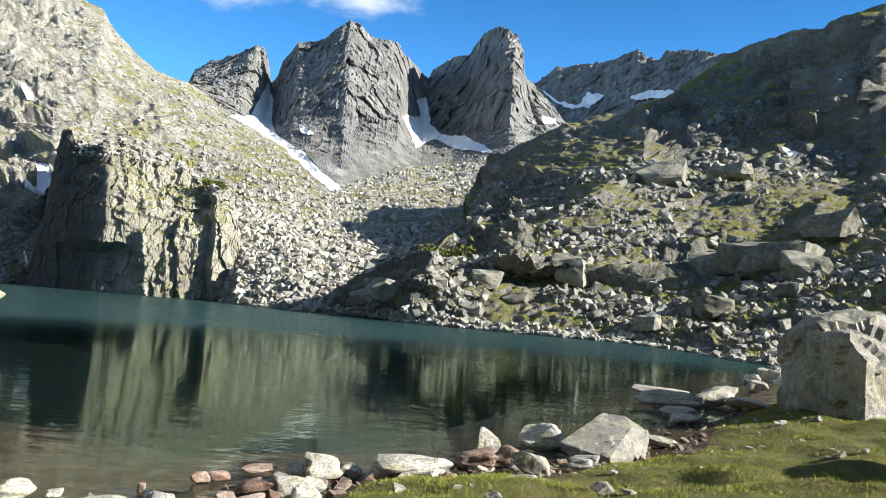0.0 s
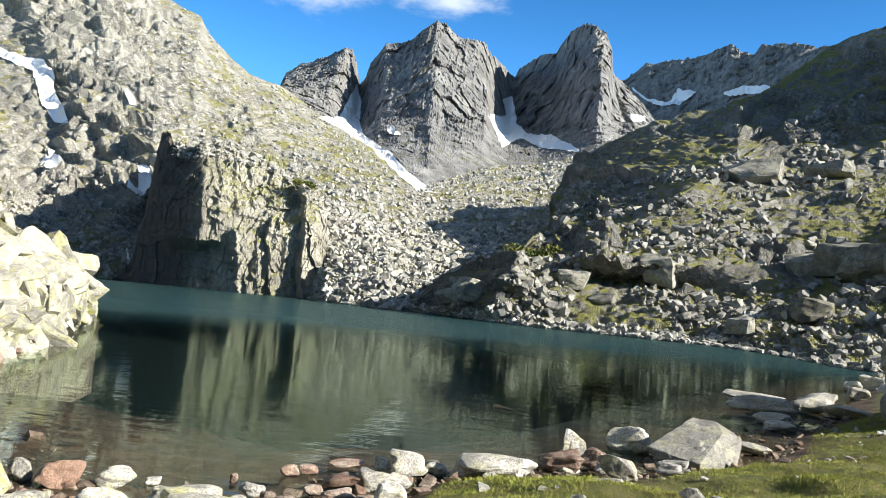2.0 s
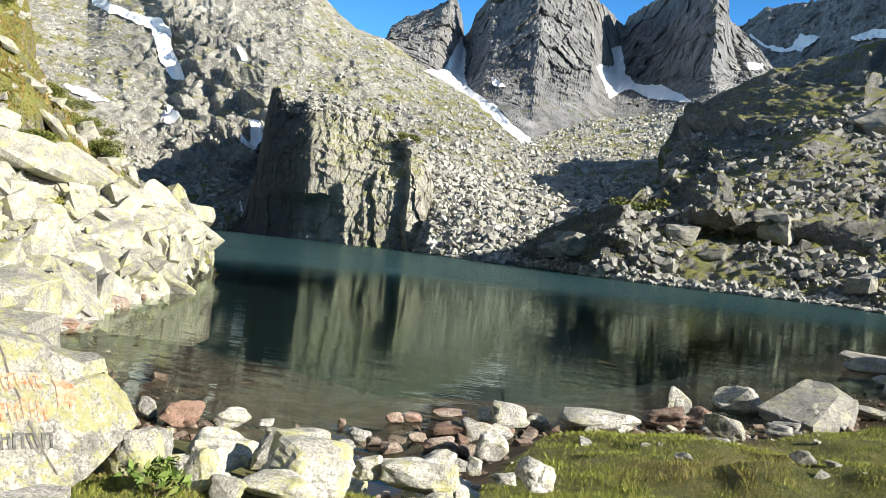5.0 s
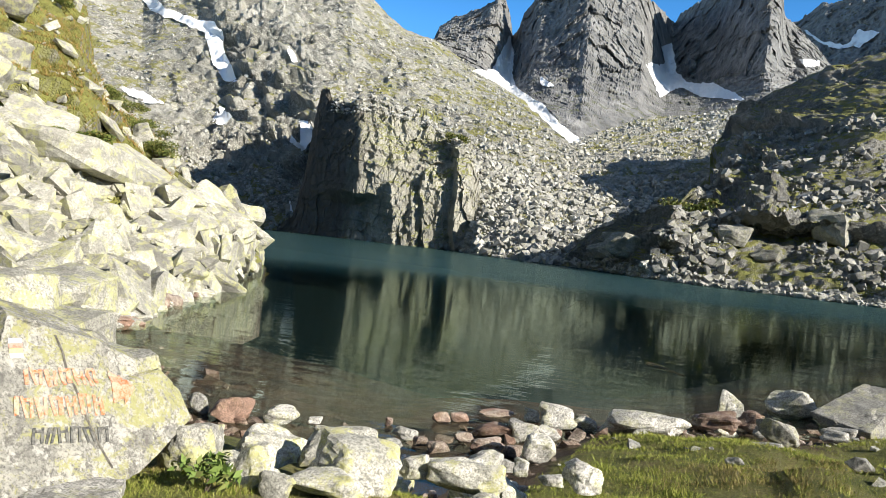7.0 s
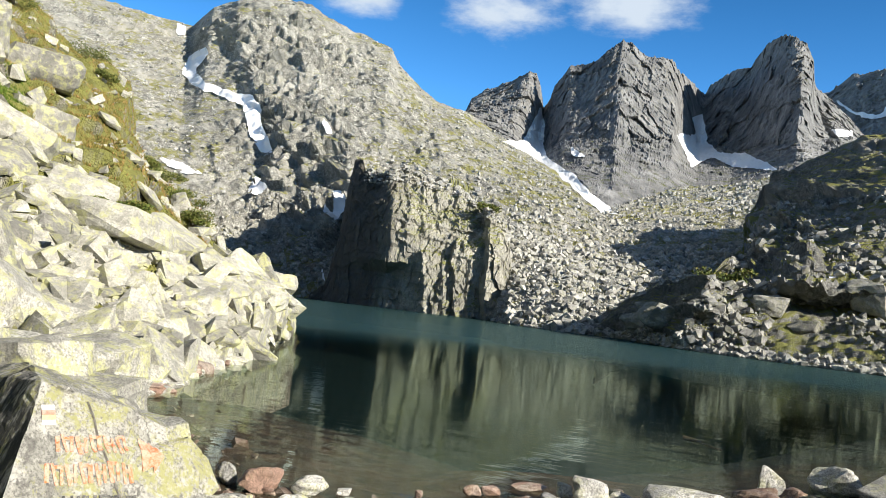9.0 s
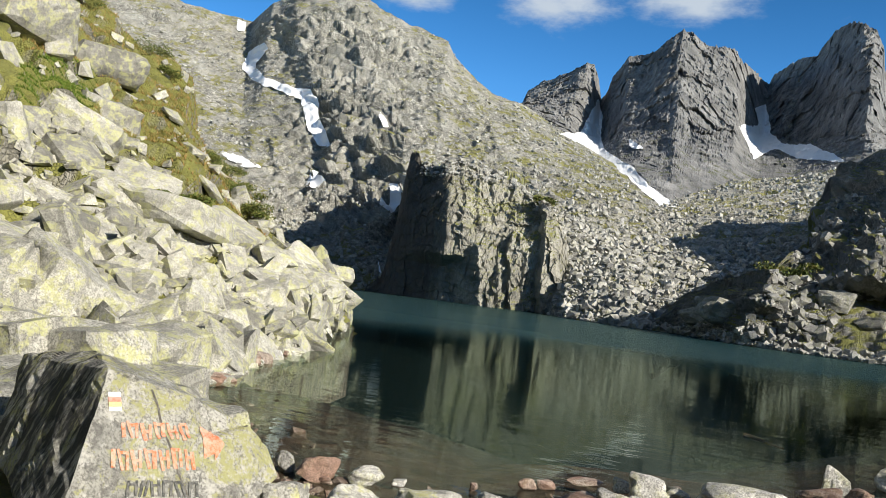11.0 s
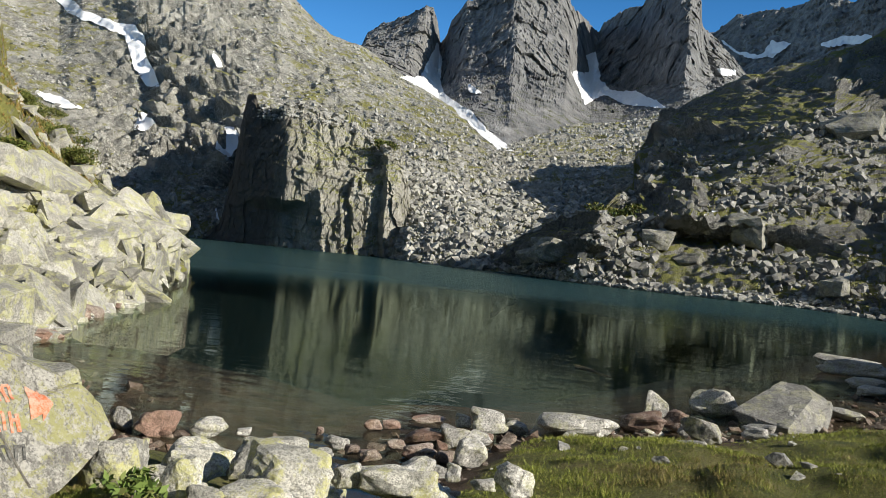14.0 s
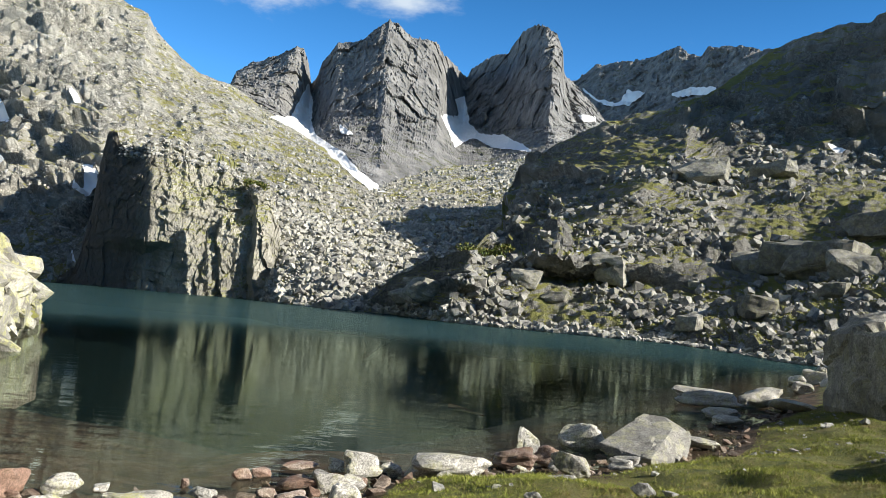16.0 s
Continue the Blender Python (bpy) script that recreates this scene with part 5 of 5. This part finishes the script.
slab(441, "flat grey stone sunk in the bank", (51, -15.7, 5.4), (46.4, -16.6, 5.25), (44.8, -17.9, 4.9), (45.2, -20, 4.35), (51, -20, 4.35))
slab(442, "low flat stone half grown over by turf", (41.9, -17.6, 5.05), (38.6, -17.2, 5.15), (35.6, -17.4, 5.1), (36.4, -19.3, 4.55), (41.6, -19.4, 4.5))

# ---- the boulder with painted signs ----
def plain(name, colour, roughness=0.8, wear=0.5, under=(0.38, 0.37, 0.33)):
    """Old paint, worn through to the stone in flecks."""
    m = Mat(name, roughness)
    c = m.mix(m.ramp(m.noise(60.0, 6, 0.8), (0.42, wear), (0.56, 0.0)), colour, under)
    return m.done(m.mix(m.ramp(m.noise(13.0, 7, 0.8), (0.44, wear), (0.54, 0.0)), c, under))


M_ORANGE = plain("orange_paint", (0.56, 0.13, 0.04), 0.85, 0.6, (0.50, 0.40, 0.32))
M_WHITE = plain("white_paint", (0.75, 0.74, 0.70), 0.8, 0.4)
M_STRIPE = plain("red_paint", (0.55, 0.16, 0.10), 0.8, 0.4)
M_YELLOW = plain("yellow_paint", (0.62, 0.50, 0.18), 0.8, 0.4)
M_BLACK = plain("black_paint", (0.02, 0.02, 0.02), 0.7, 0.25)
M_CRACK = plain("crack_dark", (0.06, 0.05, 0.04), 0.95, 0.2)


def sign_rock():
    m = Mat("lichened_granite", 0.9)
    c = m.mix(m.ramp(m.noise(2.2, 7, 0.7), (0.40, 0.0), (0.56, 1.0)), (0.29, 0.283, 0.258), (0.55, 0.533, 0.475))
    c = m.mix(m.ramp(m.noise(11.0, 9, 0.8), (0.40, 0.9), (0.50, 0.0)), c, (0.20, 0.195, 0.18))
    c = m.mix(m.ramp(m.noise(48.0, 6, 0.8), (0.40, 0.8), (0.52, 0.0)), c, (0.12, 0.115, 0.105))
    pale = m.math("MULTIPLY", m.ramp(m.noise(6.0, 8, 0.75), (0.51, 0.0), (0.56, 0.9)), m.ramp(m.noise(30.0, 4, 0.7), (0.4, 0.2), (0.55, 1.0)))
    c = m.mix(pale, c, (0.66, 0.64, 0.59))
    s = m.t.nodes.new("ShaderNodeSeparateXYZ")
    m.link(m.geo.outputs["Position"], s.inputs[0])
    side = m.math("MULTIPLY", m.math("SUBTRACT", s.outputs["Y"], 4.2), 0.055)
    yellow = m.math("MULTIPLY", m.ramp(m.math("ADD", m.noise(4.2, 9, 0.78, distortion=0.6), side), (0.50, 0.0), (0.55, 0.85)), m.ramp(m.noise(26.0, 6, 0.75), (0.40, 0.0), (0.52, 1.0)))
    c = m.mix(yellow, c, (0.45, 0.44, 0.18))
    # black streaks on left-turned faces, which also paint that side's shade darker
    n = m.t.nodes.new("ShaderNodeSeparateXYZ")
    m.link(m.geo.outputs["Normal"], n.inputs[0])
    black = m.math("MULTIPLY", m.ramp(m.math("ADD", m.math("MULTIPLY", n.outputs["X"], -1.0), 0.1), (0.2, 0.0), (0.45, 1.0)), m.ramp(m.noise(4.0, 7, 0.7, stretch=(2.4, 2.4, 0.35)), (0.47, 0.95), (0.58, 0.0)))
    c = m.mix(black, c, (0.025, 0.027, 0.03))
    m.bump(m.mix(0.5, m.noise(9.0, 9, 0.8), m.noise(40.0, 5, 0.8)), 1.0, 0.05)
    return m.done(c)


SIGN = [(-3.742, 3.961, 1.469), (-3.482, 4.456, 1.318), (-3.315, 4.68, 1.183), (-3.129, 4.853, 0.998), (-3.004, 4.836, 0.82), (-3.017, 4.26, 0.55), (-3.221, 3.622, 0.56), (-3.382, 3.316, 0.66)]
SIGN += fan((48.4, -6.9, 7.3), (44.3, -6.35, 6.3), (49.3, -13.0, 6.6), (47.6, -15.6, 5.7), (36.5, -9.6, 6.3), (34.0, -12.3, 6.5), (46, -7.4, 7.4), (36, -15.5, 6.4), (47, -14, 7.0), (40.5, -7.6, 6.1))
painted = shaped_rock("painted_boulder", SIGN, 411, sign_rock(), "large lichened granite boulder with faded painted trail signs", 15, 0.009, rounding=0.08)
bpy.context.view_layer.update()
verts = [painted.matrix_world @ v.co for v in painted.data.vertices]
tree = BVHTree.FromPolygons(verts, [p.vertices[:] for p in painted.data.polygons])
FACE_AT, FACE_N = Vector((-3.7446, 3.9598, 1.4728)), Vector((0.78507, -0.23739, 0.57211))
FACE_U, FACE_V = Vector((0.32677, 0.94338, -0.05697)), Vector((-0.52619, 0.23167, 0.81820))


def paint(name, outline, material, label, lift=0.006, fine=14):
    """A thin coat of paint on the boulder's face: a four-cornered patch in metres along and up the face, laid on the stone."""
    bm = bmesh.new()
    (ax, ay), (bx, by), (cx, cy), (dx, dy) = outline
    rows = []
    for i in range(fine + 1):
        row = []
        for j in range(fine + 1):
            s, t = j / fine, i / fine
            u = (ax * (1 - s) + bx * s) * (1 - t) + (dx * (1 - s) + cx * s) * t
            v = (ay * (1 - s) + by * s) * (1 - t) + (dy * (1 - s) + cy * s) * t
            q = FACE_AT + FACE_U * u + FACE_V * v
            hit = tree.ray_cast(q + FACE_N * 0.4, -FACE_N, 0.8)[0] or q
            row.append(bm.verts.new(hit + FACE_N * lift - painted.location))
        rows.append(row)
    for a, b in zip(rows, rows[1:]):
        for k in range(fine):
            bm.faces.new((a[k], a[k + 1], b[k + 1], b[k]))
    return part(name, bm, material, painted, label)


def bar(x, y, w, h, lean=0.0):
    return [(x - w / 2 + lean, y + h / 2), (x + w / 2 + lean, y + h / 2), (x + w / 2 - lean, y - h / 2), (x - w / 2 - lean, y - h / 2)]


for k, (mat, lab) in enumerate(((M_WHITE, "white trail stripe"), (M_STRIPE, "red trail stripe"), (M_YELLOW, "yellow trail stripe"), (M_WHITE, "white trail stripe"))):
    paint("trail_mark", bar(0.02, -0.160 - 0.030 * k, 0.080, 0.029), mat, lab)
for x0, y0, n, h in ((0.055, -0.385, 11, 0.115), (-0.035, -0.565, 13, 0.13)):          # two rows of worn writing
    for k in range(n):
        wobble = 0.008 * math.sin(5.0 * k + 9 * y0)
        paint("orange_bar", bar(x0 + 0.042 * k, y0 - 0.002 * k + wobble, 0.019 + 0.008 * (k % 3 == 0), h * (0.85 + 0.15 * (k % 2)), 0.007 * math.cos(3 * k)), M_ORANGE, "faded orange painted bar", 0.006, 6)
    for k in range(1, n - 1, 2):
        paint("orange_bar", bar(x0 + 0.042 * k + 0.02, y0 + (0.4 * (k % 4 == 1) - 0.1) * h, 0.045, 0.02, 0.0), M_ORANGE, "faded orange painted bar", 0.007, 5)
paint("orange_arrow", [(0.575, -0.36), (0.645, -0.40), (0.645, -0.55), (0.555, -0.585)], M_ORANGE, "faded orange arrow shaft", 0.006, 8)
paint("orange_arrow", [(0.645, -0.385), (0.715, -0.49), (0.715, -0.50), (0.63, -0.60)], M_ORANGE, "faded orange arrow head", 0.006, 8)
for k, (x, w, lean) in enumerate(((0.06, 0.05, 0.012), (0.13, 0.03, 0.02), (0.20, 0.045, 0.004), (0.275, 0.05, 0.008), (0.36, 0.04, -0.012), (0.45, 0.05, 0.004))):
    for side in (-0.5, 0.5):
        paint("black_bar", bar(x + side * w, -0.742 - 0.006 * k, 0.017, 0.095, lean), M_BLACK, "black painted bar", 0.007, 4)
    paint("black_bar", bar(x, -0.715 - 0.01 * (k % 3), w, 0.016, 0.0), M_BLACK, "black painted bar", 0.007, 4)
CRACK = [(0.27, -0.12), (0.30, -0.25), (0.305, -0.38), (0.335, -0.53), (0.36, -0.66), (0.41, -0.82), (0.475, -0.98)]
for (x0, y0), (x1, y1) in zip(CRACK, CRACK[1:]):
    paint("crack", [(x0 - 0.007, y0), (x0 + 0.007, y0), (x1 + 0.007, y1), (x1 - 0.007, y1)], M_CRACK, "dark crack in the stone", 0.005, 6)


# ---- turf and plants ----
def leaf_material(name, low, high, dry, rough=0.7):
    m = Mat(name, rough)
    m.bsdf.inputs["Specular IOR Level"].default_value = 0.25
    return m.done(m.ramp(m.island(), (0.0, low), (0.6, high), (0.9, dry)))


M_GRASS = leaf_material("grass", (0.09, 0.125, 0.016), (0.25, 0.285, 0.045), (0.35, 0.34, 0.10))
M_DRY = leaf_material("dry_grass", (0.13, 0.115, 0.03), (0.25, 0.22, 0.07), (0.33, 0.25, 0.12))
M_RUSTY = leaf_material("rusty_grass", (0.11, 0.12, 0.025), (0.25, 0.215, 0.055), (0.42, 0.24, 0.10))
M_LUSH = leaf_material("lush_grass", (0.06, 0.11, 0.012), (0.11, 0.17, 0.02), (0.16, 0.19, 0.03))
M_PINE = leaf_material("pine_needles", (0.045, 0.07, 0.014), (0.11, 0.135, 0.028), (0.19, 0.17, 0.05))
M_HERB = leaf_material("herb_leaves", (0.07, 0.12, 0.025), (0.14, 0.20, 0.045), (0.20, 0.22, 0.07))
M_BARK = plain("bark", (0.10, 0.075, 0.05), 0.95, 0.5, (0.16, 0.13, 0.1))


def blades(name, roots, heights, widths, label, material):
    """Grass past counting: one bent, pointed blade each."""
    n = len(roots)
    a = rng.uniform(0, 6.283, n)
    side = np.stack([np.cos(a), np.sin(a), 0 * a], 1) * widths[:, None]
    b = rng.uniform(0, 6.283, n)
    lean = np.stack([np.cos(b), np.sin(b), 0 * a], 1) * (heights * rng.uniform(0.2, 1.1, n))[:, None]
    v = np.stack([roots - side, roots + side, roots + lean + np.array([0, 0, 1.0]) * heights[:, None]], 1)
    return tagged(new(name, mesh_from(name, v.reshape(-1, 3), np.arange(3 * n).reshape(-1, 3), material)), label, "grass", kind="stuff")


n = 640000
az, r = rng.uniform(-33, 46, n), 4.2 * (26 / 4.2) ** rng.random(n)
gx0, gy0 = -r * np.sin(np.radians(az)), r * np.cos(np.radians(az))
d = shore_distance(gx0, gy0)
thick = fbm(np.stack([gx0 / 0.8, gy0 / 0.8, 0 * gx0], 1), 4, 0.6, 91)
tuft = blocks(np.stack([gx0 / 0.22, gy0 / 0.22, 0 * gx0], 1), 93, 1.6)[0]
keep = (d > 0.35 + 0.5 * (az > 14) * (r > 5.4) + 1.5 * (az > 14) * (r > 6.0)) & (thick + 0.35 * tuft > -0.95 + 0.5 * rng.random(n))
gx0, gy0, thick, tuft, r = gx0[keep], gy0[keep], thick[keep], tuft[keep], r[keep]
roots = np.stack([gx0, gy0, ground_height(gx0, gy0) - 0.01], 1)
tall = (0.02 + 0.06 * np.clip(thick + 0.1, 0, 0.7) + 0.04 * np.clip(tuft, 0, 1)) * rng.uniform(0.35, 1.15, len(r))
dry = fbm(np.stack([gx0 / 1.3, gy0 / 1.3, 0 * gx0], 1), 4, 0.6, 97) + rng.normal(0, 0.12, len(r)) > 0.22
for sel, label, material in ((~dry, "short green alpine turf on the lake bank", "M_GRASS"), (dry, "dry yellow-brown tufts in the bank's turf", "M_DRY")):
    blades("grass", roots[sel], tall[sel], (0.0012 + 0.00027 * r)[sel], label, {"M_GRASS": M_GRASS, "M_DRY": M_DRY}[material])


n = 420
cx, cy = rng.uniform(-1.5, 10, n), rng.uniform(5, 20, n)
keep = (shore_distance(cx, cy) > 0.7) & (np.degrees(np.arctan2(-cx, cy)) > -33)
cx, cy = cx[keep], cy[keep]
wide = rng.uniform(0.06, 0.2, len(cx))
tx = np.repeat(cx, 130) + rng.normal(0, 1, len(cx) * 130) * np.repeat(wide, 130)
ty = np.repeat(cy, 130) + rng.normal(0, 1, len(cx) * 130) * np.repeat(wide, 130)
roots = np.stack([tx, ty, ground_height(tx, ty) - 0.01], 1)
blades("grass_tufts", roots, np.repeat(0.02 + 0.2 * wide, 130) * rng.uniform(0.5, 1.3, len(tx)), 0.0014 + 0.0003 * np.hypot(tx, ty), "taller green grass tufts on the lake bank", M_GRASS)


def on_sheet(sheet, az, el):
    """The place on a sheet that lies at that bearing, and its normal."""
    a, e = sheet.seen()
    far = (a - az) ** 2 + (e - el) ** 2 + 99.0 * ((sheet.level > sheet.top) | (sheet.level < 0))
    i, j = np.unravel_index(np.argmin(far), far.shape)
    return Vector(sheet.p[i, j])


def shrub(name, at, wide, tall, count, leaf, material, label, category="shrub"):
    """A low shrub: bent stems and a crown of many small leaves with an uneven outline."""
    root = tagged(new(name), label, category)
    root.location = at
    lump = [(rng.normal(0, 0.28, 2) * wide, rng.uniform(0.25, 0.8) * tall, rng.uniform(0.18, 0.34)) for _ in range(9)]
    for k in range(4):
        (x, y), z, _ = lump[k]
        bm = bmesh.new()
        bmesh.ops.create_cone(bm, segments=6, radius1=0.025 * wide, radius2=0.008 * wide, depth=1.0)
        way = Vector((x, y, z))
        bm.transform(Matrix.Translation(way * 0.45) @ way.to_track_quat("Z", "Y").to_matrix().to_4x4() @ Matrix.Diagonal((1, 1, way.length * 1.1, 1)))
        part("stem", bm, M_BARK, root)
    q = []
    for _ in range(count):
        (x, y), z, s = lump[int(rng.integers(9))]
        w = rng.normal(size=3)
        w *= rng.random() ** 0.4 / np.linalg.norm(w)
        q.append((x + w[0] * s * wide, y + w[1] * s * wide, max(0.03 * tall, z + w[2] * s * tall)))
    q = np.array(q)
    a, b = rng.normal(size=(count, 3)), rng.normal(size=(count, 3))
    a /= np.linalg.norm(a, axis=1)[:, None]
    b -= a * (a * b).sum(1)[:, None]
    b /= np.linalg.norm(b, axis=1)[:, None]
    size = leaf * rng.uniform(0.6, 1.4, (count, 1))
    v = np.stack([q - a * size, q + b * size * 0.45, q + a * size, q - b * size * 0.45], 1).reshape(-1, 3)
    crown = new("crown", mesh_from("crown", v, np.arange(count * 4).reshape(-1, 4), material))
    crown.parent = root
    return root


for az, el, w, h in ((42.6, 12.4, 3.2, 2.6), (42.2, 11.5, 2.4, 1.8), (37.6, 5.6, 2.8, 2.0), (36.7, 4.2, 3.0, 2.2), (35.8, 3.2, 2.4, 1.7), (38.6, 6.8, 2.2, 1.6), (47.8, 15.0, 3.4, 2.2), (40.2, 3.4, 1.8, 1.0)):
    shrub("dwarf_pine", on_sheet(near_slope, az, el), 0.8 * w, 0.5 * h, 2600, 0.055, M_PINE, "low dark green dwarf pine clinging to the slope")
shrub("dwarf_pine", on_sheet(moraine, -0.3, 3.0), 5.5, 2.0, 1500, 0.2, M_PINE, "low dark green dwarf pine on a grassy hummock")
shrub("dwarf_pine", on_sheet(cliff, 15.7, 6.5), 3.6, 1.8, 900, 0.2, M_PINE, "small green shrub on top of a rock pinnacle")
shrub("leafy_plant", (-2.62, 4.45, 0.5), 0.3, 0.26, 220, 0.035, M_HERB, "small broad-leaved green plant among the blocks", "plant")

# ---- larger rocks of the moraine ----
OUT = [mesh_of(hull_rock(500 + s, (1, 1, 1), 7, 0.06, 18, 0.8, 0.08, 0.75), "rock_outcrop", M_TALUS_ONE) for s in range(6)]
for k, (az, el, w, h) in enumerate(((-18.4, 3.4, 8, 4.6), (-20.4, 3.6, 9, 6.4), (-22.2, 3.6, 9, 5.6), (-24.0, 3.6, 7, 4.0), (-14.3, 9.2, 11, 5.5), (3.6, 0.2, 7.5, 3.6), (-3.2, 1.6, 4.2, 3.0), (-14.2, -0.6, 3.2, 2.6), (-22.7, 2.2, 3.4, 2.2), (-8.9, 2.6, 6, 4.2),
                                    (-5.2, 0.5, 4, 1.9), (-18.5, 0.8, 5, 3.0), (-25.0, 6.3, 9, 5.0), (-19.0, 9.6, 9, 4.0), (-22.0, 4.2, 8, 3.6), (5.0, -0.2, 5, 2.6))):
    at = on_sheet(moraine, az, el)
    w, h = 0.82 * w, 0.82 * h
    boulder(OUT[k % 6], (at.x, at.y, at.z + 0.2 * h), (w, w * 0.75, h), pose(0, 0, 0, rng.uniform(-10, 10), rng.uniform(-10, 10), az + rng.uniform(-30, 30)), "grey granite outcrop rising from the moraine turf", "moraine outcrops", "rock_outcrop")
for k, (az, el, w, h) in enumerate(((45.7, 10.9, 3.6, 2.0), (45.6, 7.8, 2.8, 1.6), (50.8, 12.6, 4.5, 2.6), (40.2, 1.9, 3.6, 1.2))):
    at = on_sheet(near_slope, az, el)
    boulder(BLOCKS[(3 * k + 2) % 14], (at.x, at.y, at.z + 0.25 * h), (w, w * 0.8, h), pose(0, 0, 0, 4, 6, az + 20 * k), "big grey rock ledge among the slope's turf", "ledges of the near slope", "rock_outcrop")
spots = near_slope.pick(190000, rng, 0.5, 2.0, 33, 51)
a = np.degrees(np.arctan2(-spots[:, 0], spots[:, 1]))
e = np.degrees(np.arctan2(spots[:, 2] - EYE, np.hypot(spots[:, 0], spots[:, 1])))
keep = inside(a, e, TURF) & (fbm(spots / 1.6, 3, 0.6, 95) > -0.14)
lush = keep & (a > 46.3) & (e > 6.5) & (e < 11.5)
blades("lush_grass", spots[lush], rng.uniform(0.06, 0.18, lush.sum()), rng.uniform(0.014, 0.028, lush.sum()), "bright green turf under the crag", M_LUSH)
spots = spots[keep & ~lush]
blades("slope_grass", spots, rng.uniform(0.06, 0.2, len(spots)), rng.uniform(0.011, 0.024, len(spots)), "green and rusty mountain grass on the near slope", M_RUSTY)

# ---- gravel along the waterline ----
n = 9000
gx1, gy1 = rng.uniform(-9, 9, n), rng.uniform(5, 24, n)
d = shore_distance(gx1, gy1)
keep = (d < 0.25 + 0.5 * (gx1 < -1.2)) & (d > -1.6) & (rng.random(n) < np.exp(-np.abs(d) / 0.8))
gx1, gy1 = gx1[keep], gy1[keep]
spots = np.stack([gx1, gy1, ground_height(gx1, gy1)], 1)
M_GRAVEL = rock("shore_gravel", (0.34, 0.28, 0.23), (0.17, 0.11, 0.08), 0.1, (0.3, 0.3, 0.2), False, 2.0)
rubble("shore_gravel", spots, sizes(len(spots), 0.04, 0.2, 2.2), rng, M_GRAVEL, "brown pebbles and small stones in the shallows", 0.3, 0.6)

n = 900
gx1, gy1 = rng.uniform(-4, 9, n), rng.uniform(4.5, 20, n)
d = shore_distance(gx1, gy1)
keep = (d > 0.3) & (fbm(np.stack([gx1, gy1, 0 * gx1], 1) / 1.1, 3, 0.5, 99) > 0.02)
gx1, gy1 = gx1[keep], gy1[keep]
spots = np.stack([gx1, gy1, ground_height(gx1, gy1)], 1)
rubble("turf_stones", spots, sizes(len(spots), 0.04, 0.22, 2.6), rng, M_TALUS, "small pale stones lying in the bank's turf", 0.2, 0.55)

# ---- a pointed stone at the water's edge and a sunken branch ----
shaped_rock("pointed_stone", [(0.76, 12.75, -0.15), (1.16, 12.8, -0.15), (1.1, 13.15, -0.15), (0.74, 13.1, -0.15), (0.78, 12.85, 0.22), (1.1, 12.85, 0.18), (1.06, 13.05, 0.2), (0.8, 12.92, 0.36), (0.88, 12.95, 0.34), (0.98, 12.9, 0.26)],
            431, M_SHORE, "upright pointed grey stone standing in the shallows", 7, 0.03)
bm = bmesh.new()
rings = []
for k in range(9):
    u = k / 8
    c = Vector((-0.46 + 0.76 * u, 17.97 - 0.68 * u + 0.1 * math.sin(5 * u), -0.05 - 0.04 * u))
    rings.append([bm.verts.new(c + Vector((0, math.cos(a), math.sin(a))) * (0.05 - 0.03 * u)) for a in (j * math.pi / 4 for j in range(8))])
for a, b in zip(rings, rings[1:]):
    for j in range(8):
        bm.faces.new((a[j], a[(j + 1) % 8], b[(j + 1) % 8], b[j]))
bm.faces.new(rings[0])
bm.faces.new(rings[-1])
bmesh.ops.recalc_face_normals(bm, faces=bm.faces[:])
branch = tagged(new("sunken_branch", mesh_of(bm, "sunken_branch", M_BARK)), "pale brown branch lying just under the water", "branch")
